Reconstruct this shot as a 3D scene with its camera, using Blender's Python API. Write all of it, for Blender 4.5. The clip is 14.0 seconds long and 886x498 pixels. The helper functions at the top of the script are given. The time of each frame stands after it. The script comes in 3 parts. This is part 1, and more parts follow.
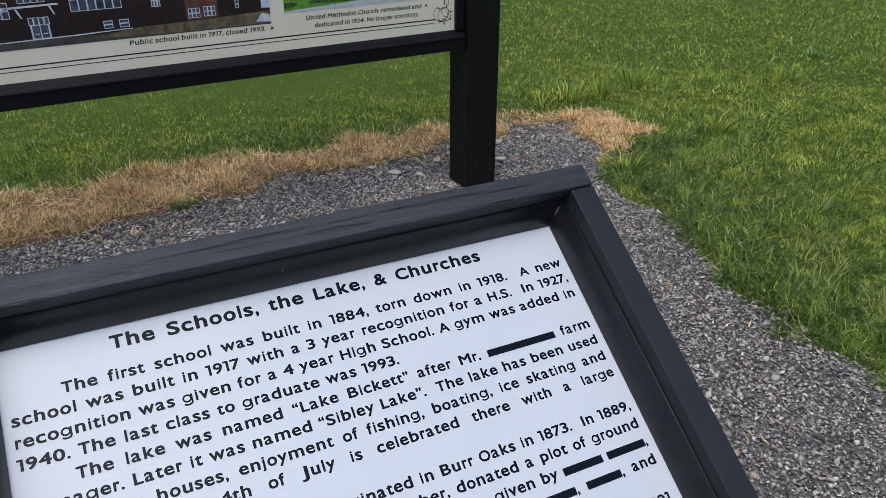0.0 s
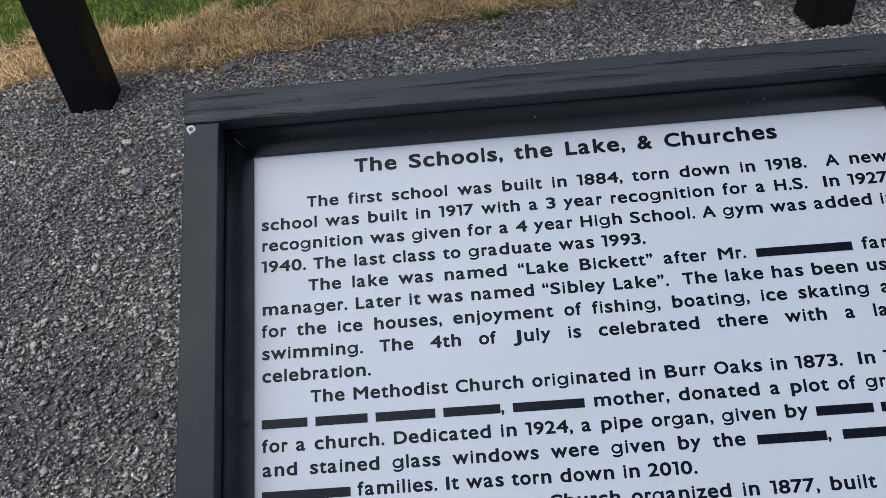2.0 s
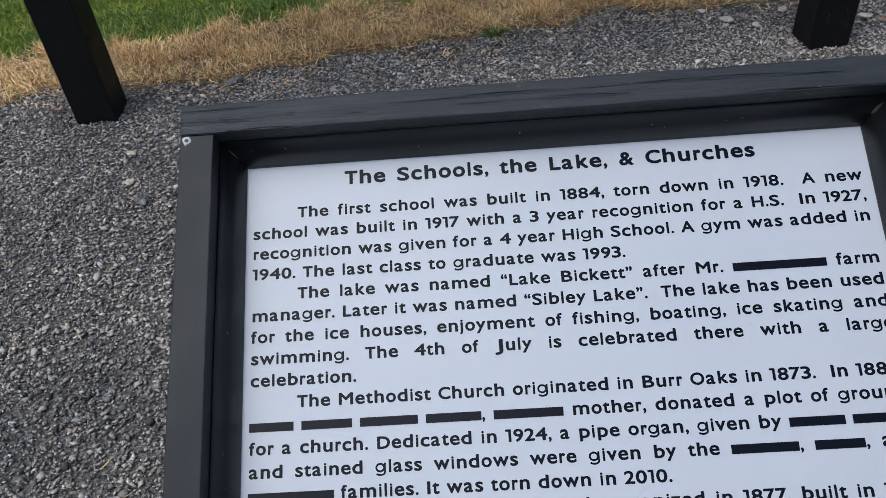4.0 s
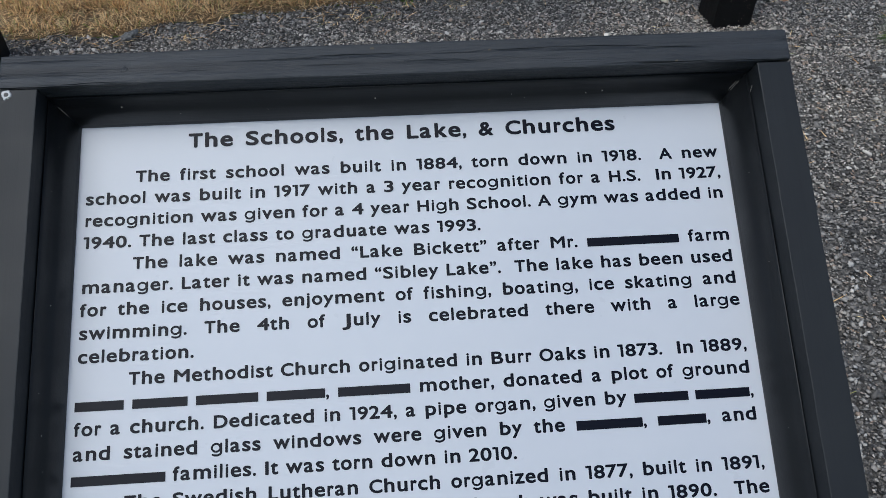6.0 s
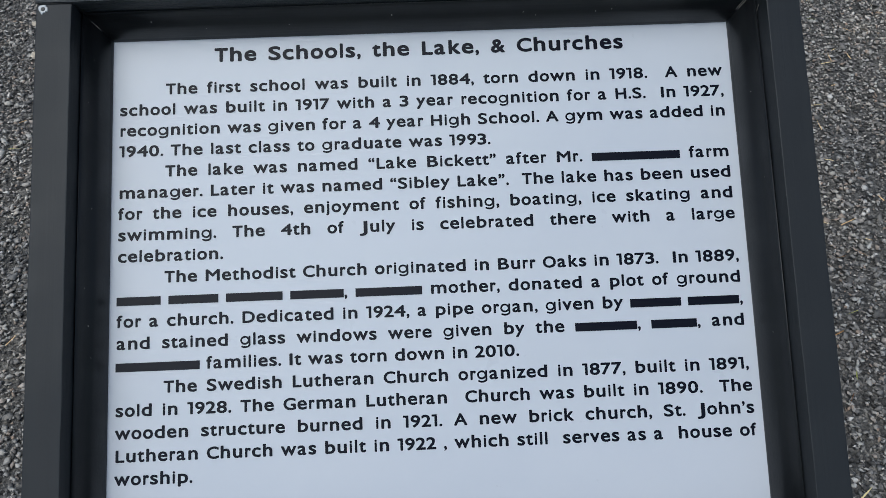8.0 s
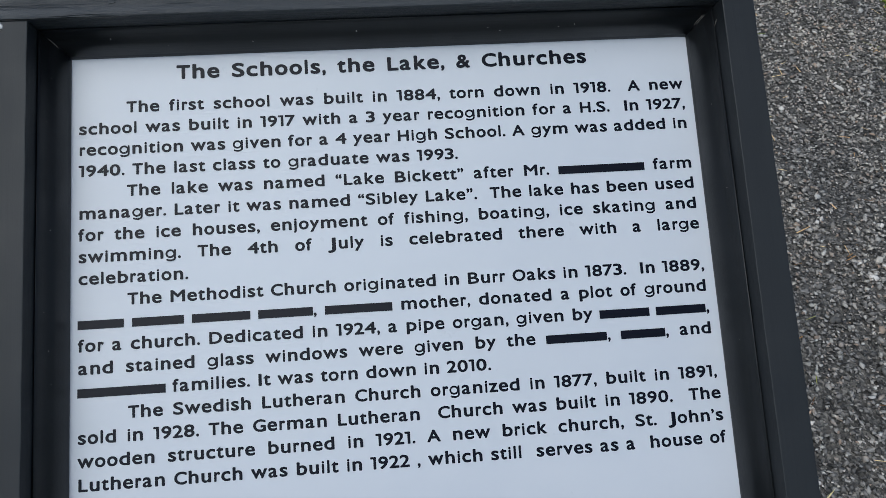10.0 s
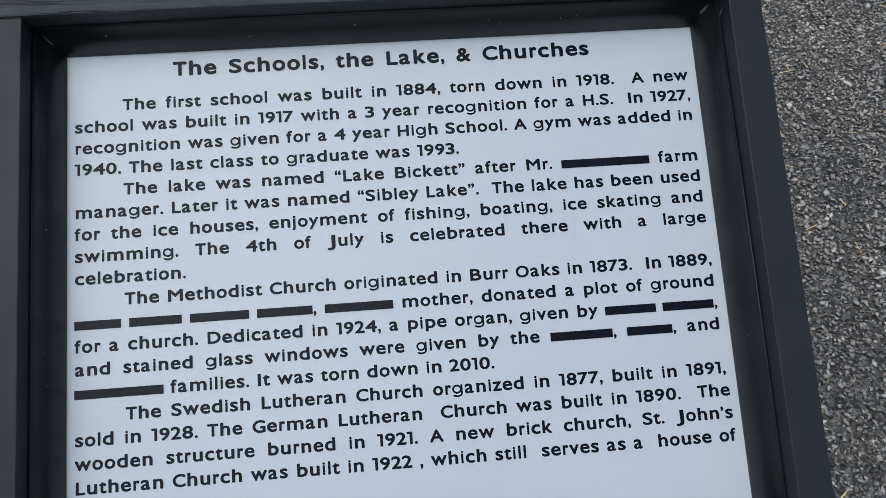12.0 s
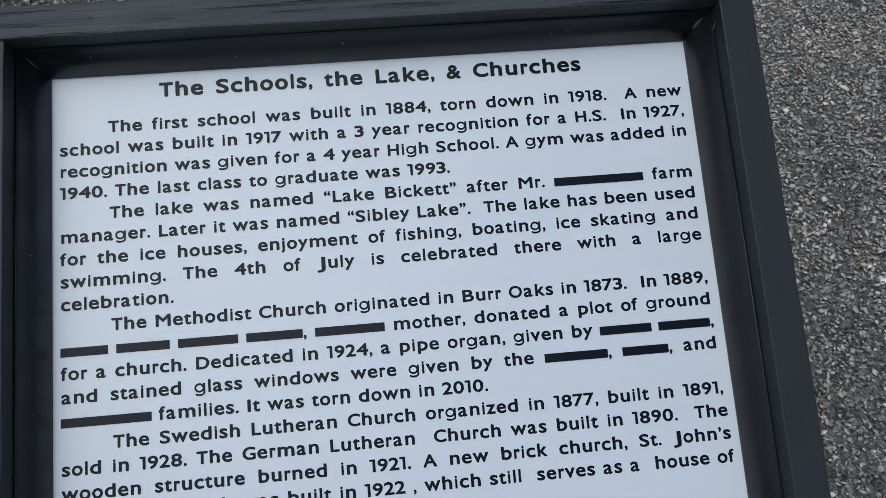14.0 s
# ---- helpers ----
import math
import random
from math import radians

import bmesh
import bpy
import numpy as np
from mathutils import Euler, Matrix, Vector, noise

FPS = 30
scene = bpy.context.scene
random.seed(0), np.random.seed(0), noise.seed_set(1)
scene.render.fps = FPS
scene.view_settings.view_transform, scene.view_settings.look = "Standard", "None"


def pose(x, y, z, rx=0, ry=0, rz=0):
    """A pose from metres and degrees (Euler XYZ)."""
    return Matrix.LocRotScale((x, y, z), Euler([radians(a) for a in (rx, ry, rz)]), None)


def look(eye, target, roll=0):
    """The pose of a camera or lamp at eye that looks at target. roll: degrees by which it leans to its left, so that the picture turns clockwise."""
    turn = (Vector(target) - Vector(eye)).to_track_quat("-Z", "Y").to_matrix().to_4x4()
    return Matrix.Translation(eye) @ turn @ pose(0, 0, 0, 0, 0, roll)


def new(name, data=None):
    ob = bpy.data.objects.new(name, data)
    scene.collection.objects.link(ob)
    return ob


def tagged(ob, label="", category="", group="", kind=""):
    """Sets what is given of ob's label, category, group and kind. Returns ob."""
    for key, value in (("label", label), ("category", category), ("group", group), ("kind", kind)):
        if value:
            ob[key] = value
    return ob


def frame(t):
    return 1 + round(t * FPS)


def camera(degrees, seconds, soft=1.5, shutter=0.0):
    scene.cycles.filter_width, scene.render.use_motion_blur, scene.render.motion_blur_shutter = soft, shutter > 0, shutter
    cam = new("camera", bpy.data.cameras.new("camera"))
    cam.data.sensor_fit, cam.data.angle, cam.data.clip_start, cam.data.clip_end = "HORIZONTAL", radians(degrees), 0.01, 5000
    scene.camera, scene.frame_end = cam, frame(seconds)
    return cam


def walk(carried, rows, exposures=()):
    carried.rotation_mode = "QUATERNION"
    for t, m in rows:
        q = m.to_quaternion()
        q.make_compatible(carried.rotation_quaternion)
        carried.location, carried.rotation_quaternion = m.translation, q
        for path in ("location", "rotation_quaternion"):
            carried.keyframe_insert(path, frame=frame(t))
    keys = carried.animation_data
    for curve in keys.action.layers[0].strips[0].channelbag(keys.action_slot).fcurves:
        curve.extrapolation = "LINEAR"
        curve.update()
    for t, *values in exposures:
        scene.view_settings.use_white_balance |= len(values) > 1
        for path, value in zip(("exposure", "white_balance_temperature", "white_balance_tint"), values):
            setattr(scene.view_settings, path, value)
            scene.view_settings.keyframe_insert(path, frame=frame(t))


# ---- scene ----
# ------------------------------------------------------------------ camera and walk
cam = camera(61.16, 14.0, soft=0.6)
ROWS = [
    (0.0, -0.1873, -0.7528, 1.2459, 61.845, 0.110, -25.651),
    (0.2, -0.1522, -0.7085, 1.2308, 59.239, -0.300, -21.617),
    (0.3, -0.1320, -0.6985, 1.2230, 57.958, -0.413, -19.572),
    (0.5, -0.0750, -0.6652, 1.1965, 55.583, 0.027, -15.828),
    (1.0, -0.0041, -0.6567, 1.2035, 51.043, 2.321, -7.975),
    (1.2, -0.0251, -0.6776, 1.2232, 50.390, 3.276, -6.381),
    (1.5, -0.0625, -0.6774, 1.2385, 49.306, 3.995, -4.160),
    (1.7, -0.0920, -0.6720, 1.2343, 49.322, 4.367, -2.912),
    (2.0, -0.1076, -0.6749, 1.2294, 49.153, 4.729, -1.270),
    (2.2, -0.1034, -0.6763, 1.2284, 49.050, 5.056, -0.542),
    (4.3, -0.0793, -0.6959, 1.2395, 50.597, 4.189, -0.598),
    (4.5, -0.0665, -0.6942, 1.2369, 50.757, 4.045, -0.664),
    (5.0, -0.0200, -0.6897, 1.2360, 51.355, 3.694, -1.049),
    (5.5, -0.0143, -0.6776, 1.2328, 50.286, 2.209, -2.473),
    (6.0, -0.0094, -0.6724, 1.2176, 47.829, 0.120, -4.065),
    (6.5, -0.0058, -0.6722, 1.2133, 45.643, -1.004, -4.519),
    (7.0, -0.0072, -0.6770, 1.2173, 43.147, -0.315, -3.552),
    (7.5, 0.0001, -0.6960, 1.2277, 41.800, 0.670, -2.468),
    (8.0, -0.0014, -0.7171, 1.2426, 41.978, 0.698, -2.341),
    (8.5, -0.0117, -0.7216, 1.2420, 42.553, 0.067, -2.940),
    (9.0, -0.0116, -0.7239, 1.2454, 43.065, -0.595, -3.921),
    (9.2, -0.0112, -0.7164, 1.2442, 42.921, -1.048, -4.650),
    (11.5, -0.0056, -0.7133, 1.2361, 43.590, -0.095, -5.160),
    (12.0, -0.0027, -0.7109, 1.2258, 43.383, 0.068, -5.129),
    (12.5, 0.0003, -0.7065, 1.2239, 43.063, 0.148, -5.295),
    (13.0, 0.0035, -0.7042, 1.2251, 43.139, 0.184, -5.532),
    (13.5, 0.0073, -0.6987, 1.2258, 43.358, 0.217, -5.622),
    (14.0, 0.0072, -0.6910, 1.2297, 43.622, 0.463, -5.596),
]
EXPOSURES = [(0.0, -0.23, 5880, 9), (0.5, -0.36, 5850, 9), (1.0, -0.51, 5800, 8), (1.5, -0.55, 5770, 8), (2.2, -0.55, 5770, 8), (4.5, -0.50, 5780, 7), (6.0, -0.52, 5780, 5), (7.5, -0.58, 5770, 3), (14.0, -0.57, 5770, 3)]
walk(cam, [(t, pose(*r)) for t, *r in ROWS], EXPOSURES)

# ------------------------------------------------------------------ overcast daylight
world = bpy.data.worlds.new("overcast_sky")
scene.world = world
world.use_nodes = True
wn, wl = world.node_tree.nodes, world.node_tree.links
sky = wn.new("ShaderNodeTexSky")
sky.sky_type = "NISHITA"
sky.sun_disc = False
sky.sun_elevation = radians(66)
sky.sun_rotation = radians(225)
sky.air_density, sky.dust_density, sky.ozone_density = 1.0, 4.0, 1.0
wl.new(sky.outputs[0], wn["Background"].inputs[0])
wn["Background"].inputs[1].default_value = 0.14
sun_data = bpy.data.lights.new("sun", "SUN")
sun_data.energy, sun_data.angle, sun_data.color = 1.9, radians(50), (1.0, 0.97, 0.93)
sun = new("sun", sun_data)
sun.matrix_world = look((-2.6, -2.6, 8.2), (0, 0, 0))

# ------------------------------------------------------------------ materials


def material(name, color, rough=0.6, metal=0.0, spec=0.5):
    m = bpy.data.materials.new(name)
    m.use_nodes = True
    b = m.node_tree.nodes["Principled BSDF"]
    b.inputs["Base Color"].default_value = (*color, 1)
    b.inputs["Roughness"].default_value = rough
    b.inputs["Metallic"].default_value = metal
    b.inputs["Specular IOR Level"].default_value = spec
    return m


def node(m, kind, **values):
    n = m.node_tree.nodes.new(kind)
    for key, value in values.items():
        n.inputs[key.replace("_", " ")].default_value = value
    return n


def link(m, a, b):
    m.node_tree.links.new(a, b)


def ramp(m, source, stops):
    n = m.node_tree.nodes.new("ShaderNodeValToRGB")
    while len(n.color_ramp.elements) < len(stops):
        n.color_ramp.elements.new(0.5)
    for e, (p, c) in zip(n.color_ramp.elements, stops):
        e.position, e.color = p, (*c, 1)
    link(m, source, n.inputs[0])
    return n.outputs[0]


def mix(m, factor, a, b, blend="MIX"):
    n = m.node_tree.nodes.new("ShaderNodeMix")
    n.data_type, n.blend_type = "RGBA", blend
    for source, socket in ((factor, n.inputs[0]), (a, n.inputs[6]), (b, n.inputs[7])):
        if isinstance(source, (int, float)):
            socket.default_value = source
        elif isinstance(source, tuple):
            socket.default_value = (*source, 1)
        else:
            link(m, source, socket)
    return n.outputs[2]


def coords(m, scale=(1, 1, 1), space="Object"):
    t = m.node_tree.nodes.new("ShaderNodeTexCoord")
    n = m.node_tree.nodes.new("ShaderNodeMapping")
    n.inputs["Scale"].default_value = scale
    link(m, t.outputs[space], n.inputs[0])
    return n.outputs[0]


def noise_of(m, where, scale, detail=4, rough=0.6):
    n = node(m, "ShaderNodeTexNoise", Scale=scale, Detail=detail, Roughness=rough)
    link(m, where, n.inputs["Vector"])
    return n.outputs["Fac"]


def bump(m, height, strength, distance):
    n = node(m, "ShaderNodeBump", Strength=strength, Distance=distance)
    link(m, height, n.inputs["Height"])
    link(m, n.outputs[0], m.node_tree.nodes["Principled BSDF"].inputs["Normal"])


def base(m):
    return m.node_tree.nodes["Principled BSDF"].inputs["Base Color"]


def rough_in(m):
    return m.node_tree.nodes["Principled BSDF"].inputs["Roughness"]


def painted_wood(name, color, along, rough=0.5, grain=1.0, sheen=0.3):
    """Black paint over sawn wood, with the grain running along one axis."""
    m = material(name, color, rough, spec=sheen)
    stretch = {"x": (11, 330, 330), "y": (330, 11, 330), "z": (330, 330, 11)}[along]
    fine = noise_of(m, coords(m, stretch), 1.0, 6, 0.65)
    wide = noise_of(m, coords(m, tuple(s * 0.22 for s in stretch)), 1.0, 4, 0.6)
    dust = noise_of(m, coords(m), 9.0, 5, 0.6)
    dark = tuple(c * (1 - 0.25 * min(grain, 1.6)) for c in color)
    pale = tuple(c * (1 + 0.45 * min(grain, 1.6)) + 0.001 for c in color)
    c = ramp(m, wide, [(0.3, dark), (0.7, pale)])
    c = mix(m, ramp(m, dust, [(0.45, (0, 0, 0)), (0.8, (0.35, 0.35, 0.35))]), c, tuple(v * 1.8 + 0.002 for v in color))
    link(m, c, base(m))
    link(m, ramp(m, dust, [(0.3, (rough - 0.08,) * 3), (0.75, (rough + 0.15,) * 3)]), rough_in(m))
    height = mix(m, 0.6, fine, wide)
    if grain > 1:
        # weathered gouges along the grain
        gouge = ramp(m, noise_of(m, coords(m, tuple(s * 0.42 for s in stretch)), 1.0, 3, 0.5), [(0.30, (0, 0, 0)), (0.42, (1, 1, 1))])
        height = mix(m, 0.45, height, gouge)
    bump(m, height, min(0.62 * grain, 1.0), 0.0035 * max(grain, 1.0))
    return m


def island_material(name, stops, rough, patch=None, through_light=0.0, spec=0.3):
    """For joined small pieces: the colour of each by its own random value, with patches."""
    m = material(name, stops[0][1], rough, spec=spec)
    g = m.node_tree.nodes.new("ShaderNodeNewGeometry")
    c = ramp(m, g.outputs["Random Per Island"], stops)
    if patch:
        size, a, b, amount = patch
        p = noise_of(m, coords(m), size, 3, 0.55)
        c = mix(m, amount, c, ramp(m, p, [(0.35, a), (0.65, b)]), "MULTIPLY")
    link(m, c, base(m))
    if through_light:
        t = m.node_tree.nodes.new("ShaderNodeBsdfTranslucent")
        link(m, c, t.inputs[0])
        s = m.node_tree.nodes.new("ShaderNodeMixShader")
        s.inputs[0].default_value = through_light
        out = m.node_tree.nodes["Material Output"]
        link(m, m.node_tree.nodes["Principled BSDF"].outputs[0], s.inputs[1])
        link(m, t.outputs[0], s.inputs[2])
        link(m, s.outputs[0], out.inputs[0])
    return m


rail_wood_x = painted_wood("black_paint_grain_x", (0.0200, 0.0230, 0.0270), "x", grain=2.0, rough=0.46, sheen=0.5)
rail_wood_y = painted_wood("black_paint_grain_y", (0.0160, 0.0182, 0.0205), "y", grain=0.2, rough=0.5)
moulding_paint = painted_wood("black_moulding_paint", (0.0085, 0.0096, 0.0110), "x", grain=0.2, rough=0.42, sheen=0.42)
post_paint = painted_wood("black_post_paint", (0.0040, 0.0040, 0.0044), "z", rough=0.55, grain=0.6, sheen=0.22)
sign_paint = painted_wood("black_sign_paint", (0.0042, 0.0045, 0.0052), "x", rough=0.5, grain=0.6, sheen=0.16)
bare_paint = material("chipped_pale_wood", (0.10, 0.085, 0.06), 0.85)
joint_wood = material("opened_joint_wood", (0.10, 0.092, 0.080), 0.85)
pale_dirt = material("pale_dirt", (0.32, 0.30, 0.27), 0.9)
screw_white = material("white_filler", (0.60, 0.60, 0.59), 0.7)
screw_dark = material("dark_screw", (0.06, 0.06, 0.06), 0.5, 0.6)

panel_white = material("white_print", (0.59, 0.61, 0.63), 0.28, spec=0.3)
_p = noise_of(panel_white, coords(panel_white), 7.0, 4)
link(panel_white, ramp(panel_white, _p, [(0.3, (0.575, 0.60, 0.645)), (0.7, (0.605, 0.625, 0.662))]), base(panel_white))
link(panel_white, ramp(panel_white, noise_of(panel_white, coords(panel_white), 30.0, 4), [(0.3, (0.27,) * 3), (0.7, (0.36,) * 3)]), rough_in(panel_white))
ink = material("dark_ink", (0.007, 0.0085, 0.015), 0.25, spec=0.09)

cream = material("cream_print", (0.74, 0.70, 0.56), 0.4)
_p = noise_of(cream, coords(cream), 5.0, 4)
link(cream, ramp(cream, _p, [(0.3, (0.72, 0.68, 0.54)), (0.7, (0.77, 0.73, 0.60))]), base(cream))
sign_ink = material("black_sign_ink", (0.01, 0.01, 0.011), 0.45)


def print_ink(name, a, b, scale):
    m = material(name, a, 0.42)
    link(m, ramp(m, noise_of(m, coords(m), scale, 4), [(0.35, a), (0.65, b)]), base(m))
    return m


print_brick = print_ink("print_dark_brick", (0.007, 0.004, 0.006), (0.022, 0.010, 0.011), 60)
print_entry = print_ink("print_light_brick", (0.07, 0.030, 0.026), (0.13, 0.058, 0.046), 70)
print_drive = print_ink("print_asphalt", (0.038, 0.036, 0.038), (0.075, 0.072, 0.070), 40)
print_ground = print_ink("print_bare_ground", (0.06, 0.05, 0.032), (0.17, 0.14, 0.085), 45)
print_lawn = print_ink("print_lawn", (0.07, 0.20, 0.02), (0.16, 0.34, 0.05), 60)
print_hedge = print_ink("print_hedge", (0.012, 0.035, 0.008), (0.05, 0.11, 0.02), 70)
print_road = print_ink("print_road", (0.42, 0.44, 0.46), (0.55, 0.57, 0.58), 30)
print_white = print_ink("print_white_paint", (0.42, 0.45, 0.52), (0.66, 0.69, 0.74), 50)
print_glass = print_ink("print_window_glass", (0.012, 0.016, 0.030), (0.075, 0.095, 0.14), 35)
print_sky = print_ink("print_pale_sky", (0.40, 0.50, 0.65), (0.60, 0.68, 0.78), 20)

soil = material("lawn_gravel_and_thatch", (0.05, 0.07, 0.02), 0.95, spec=0.15)
_c = coords(soil)
_n1, _n2, _n3 = noise_of(soil, _c, 130.0, 6, 0.75), noise_of(soil, _c, 1.3, 4), noise_of(soil, _c, 38.0, 4)
_a = ramp(soil, _n1, [(0.34, (0.015, 0.027, 0.005)), (0.52, (0.085, 0.130, 0.020)), (0.72, (0.29, 0.38, 0.070))])
_b = ramp(soil, _n2, [(0.3, (0.75, 0.85, 0.7)), (0.7, (1.15, 1.05, 0.9))])
_lawn = mix(soil, 1.0, _a, _b, "MULTIPLY")
_v = node(soil, "ShaderNodeTexVoronoi", Scale=150.0)
link(soil, _c, _v.inputs["Vector"])
_grit = ramp(soil, _v.outputs["Color"], [(0.1, (0.06, 0.058, 0.055)), (0.6, (0.19, 0.184, 0.173)), (0.95, (0.38, 0.365, 0.335))])
_tone = ramp(soil, _n2, [(0.3, (0.70, 0.70, 0.73)), (0.7, (1.1, 1.05, 0.98))])
_gravel = mix(soil, 1.0, _grit, _tone, "MULTIPLY")
_straw = ramp(soil, noise_of(soil, _c, 110.0, 6, 0.7), [(0.3, (0.06, 0.040, 0.026)), (0.5, (0.24, 0.165, 0.092)), (0.75, (0.62, 0.47, 0.28))])


def zone(name):
    at = soil.node_tree.nodes.new("ShaderNodeAttribute")
    at.attribute_name = name
    add = soil.node_tree.nodes.new("ShaderNodeMath")
    add.operation = "MULTIPLY_ADD"
    link(soil, _n3, add.inputs[0])
    add.inputs[1].default_value = 0.9
    sub = soil.node_tree.nodes.new("ShaderNodeMath")
    sub.operation = "SUBTRACT"
    link(soil, at.outputs["Fac"], sub.inputs[0])
    sub.inputs[1].default_value = 0.45
    link(soil, sub.outputs[0], add.inputs[2])
    return ramp(soil, add.outputs[0], [(0.42, (0, 0, 0)), (0.58, (1, 1, 1))])


link(soil, mix(soil, zone("gravel"), mix(soil, zone("straw"), _lawn, _straw), _gravel), base(soil))
bump(soil, mix(soil, 0.5, _n1, _v.outputs["Distance"]), 0.9, 0.012)

stone_mix = island_material("crushed_stone", [(0.0, (0.07, 0.068, 0.066)), (0.22, (0.17, 0.166, 0.160)), (0.44, (0.33, 0.32, 0.305)), (0.72, (0.52, 0.505, 0.475)), (0.82, (0.38, 0.30, 0.24)), (0.90, (0.54, 0.525, 0.49)), (0.96, (0.66, 0.645, 0.61)), (1.0, (0.82, 0.80, 0.77))], 0.8, (2.6, (0.76, 0.74, 0.725), (1.20, 1.13, 1.05), 1.0), spec=0.3)
grass_mix = island_material("grass_blades", [(0.0, (0.05, 0.09, 0.010)), (0.32, (0.15, 0.225, 0.024)), (0.64, (0.30, 0.395, 0.05)), (0.86, (0.43, 0.53, 0.10)), (0.95, (0.54, 0.54, 0.20)), (1.0, (0.70, 0.58, 0.33))], 0.5, (4.5, (0.80, 0.90, 0.78), (1.34, 1.20, 1.0), 1.0), 0.30)
edge_mix = island_material("long_grass_blades", [(0.0, (0.035, 0.075, 0.012)), (0.45, (0.11, 0.19, 0.028)), (0.78, (0.25, 0.36, 0.075)), (0.90, (0.46, 0.52, 0.22)), (1.0, (0.66, 0.58, 0.36))], 0.5, (8.0, (0.46, 0.57, 0.50), (1.08, 1.02, 0.88), 1.0), 0.25)
straw_mix = island_material("dry_straw", [(0.0, (0.12, 0.06, 0.03)), (0.22, (0.48, 0.29, 0.14)), (0.44, (0.82, 0.56, 0.29)), (0.88, (0.97, 0.79, 0.48)), (0.95, (0.34, 0.36, 0.12)), (1.0, (0.25, 0.32, 0.07))], 0.75, (3.5, (0.94, 0.87, 0.76), (1.30, 1.26, 1.14), 1.0), 0.08)
leaf_brown = print_ink("dead_leaf", (0.48, 0.25, 0.14), (0.66, 0.42, 0.27), 60)
pale_stone = print_ink("pale_stone", (0.50, 0.42, 0.31), (0.68, 0.60, 0.48), 60)
dark_stone = print_ink("dark_stone", (0.05, 0.048, 0.045), (0.26, 0.25, 0.23), 90)
weed_green = print_ink("weed_leaf", (0.09, 0.18, 0.03), (0.19, 0.31, 0.06), 40)

# ------------------------------------------------------------------ mesh helpers


def part(name, bm, mat, parent=None, label="", m=None):
    me = bpy.data.meshes.new(name)
    bm.to_mesh(me)
    bm.free()
    me.materials.append(mat)
    ob = new(name, me)
    ob.parent = parent
    if m is not None:
        ob.matrix_local = m
    return tagged(ob, label)


def empty(name, m, label, category, group="", kind=""):
    ob = new(name)
    ob.empty_display_size = 0.1
    ob.matrix_world = m
    return tagged(ob, label, category, group, kind)


def box(x0, x1, y0, y1, z0, z1, bevel=0.0, cuts=0, wobble=0.0, seed=0):
    """A bevelled board; cuts and wobble give it slightly uneven edges."""
    bm = bmesh.new()
    bmesh.ops.create_cube(bm, size=1)
    for v in bm.verts:
        v.co = Vector(((x0 + x1) / 2 + v.co.x * (x1 - x0), (y0 + y1) / 2 + v.co.y * (y1 - y0), (z0 + z1) / 2 + v.co.z * (z1 - z0)))
    if cuts:
        size = (x1 - x0, y1 - y0, z1 - z0)
        axis = max(range(3), key=lambda i: size[i])
        long_edges = [e for e in bm.edges if abs((e.verts[0].co - e.verts[1].co)[axis]) > size[axis] * 0.9]
        bmesh.ops.subdivide_edges(bm, edges=long_edges, cuts=cuts)
    if bevel:
        sharp = [e for e in bm.edges if len(e.link_faces) == 2 and e.calc_face_angle(0) > 0.5]
        bmesh.ops.bevel(bm, geom=sharp, offset=bevel, segments=2, profile=0.6, affect="EDGES")
    if wobble:
        for v in bm.verts:
            v.co += noise.noise_vector(v.co * 23.0 + Vector((seed, 0, 0))) * wobble
    return bm


def sheet(points, z=0.0):
    """A flat polygon in the plane z."""
    bm = bmesh.new()
    bm.faces.new([bm.verts.new((x, y, z)) for x, y in points])
    return bm


def mesh_object(name, verts, tris, mat):
    me = bpy.data.meshes.new(name)
    n, k = len(verts), len(tris)
    me.vertices.add(n)
    me.vertices.foreach_set("co", np.ascontiguousarray(verts, dtype=np.float32).ravel())
    me.loops.add(3 * k)
    me.loops.foreach_set("vertex_index", np.ascontiguousarray(tris, dtype=np.int32).ravel())
    me.polygons.add(k)
    me.polygons.foreach_set("loop_start", np.arange(0, 3 * k, 3, dtype=np.int32))
    me.update(calc_edges=True)
    me.materials.append(mat)
    return new(name, me)


def inside(px, py, polygon):
    hit = np.zeros(len(px), bool)
    for (x0, y0), (x1, y1) in zip(polygon, polygon[1:] + polygon[:1]):
        if y0 != y1:
            hit ^= ((y0 > py) != (y1 > py)) & (px < (x1 - x0) * (py - y0) / (y1 - y0) + x0)
    return hit


# ------------------------------------------------------------------ ground
BACK = [(-2.7, 1.62), (-1.85, 1.80), (-1.42, 1.95), (-0.95, 1.88), (-0.6, 2.01), (-0.35, 2.08), (0.0, 2.05), (0.22, 2.13), (0.49, 2.24), (0.83, 2.20), (1.24, 2.26), (1.59, 2.34), (1.88, 2.40)]
SIDE = [(1.97, 2.25), (1.86, 1.98), (1.78, 1.74), (1.73, 1.45), (1.68, 1.10), (1.60, 0.80), (1.53, 0.56), (1.56, 0.25), (1.50, -0.30), (1.30, -1.50), (0.9, -2.4)]
GRAVEL = BACK + SIDE + [(-1.6, -2.4), (-2.7, -1.2)]
LAWN_EDGE = [(-2.9, 2.10), (-1.95, 2.25), (-1.64, 2.31), (-1.09, 2.38), (-0.55, 2.46), (-0.04, 2.55), (0.33, 2.55), (0.87, 2.55), (1.40, 2.50), (1.85, 2.50), (2.28, 2.38), (2.32, 2.12), (2.05, 1.82), (1.86, 1.72)]
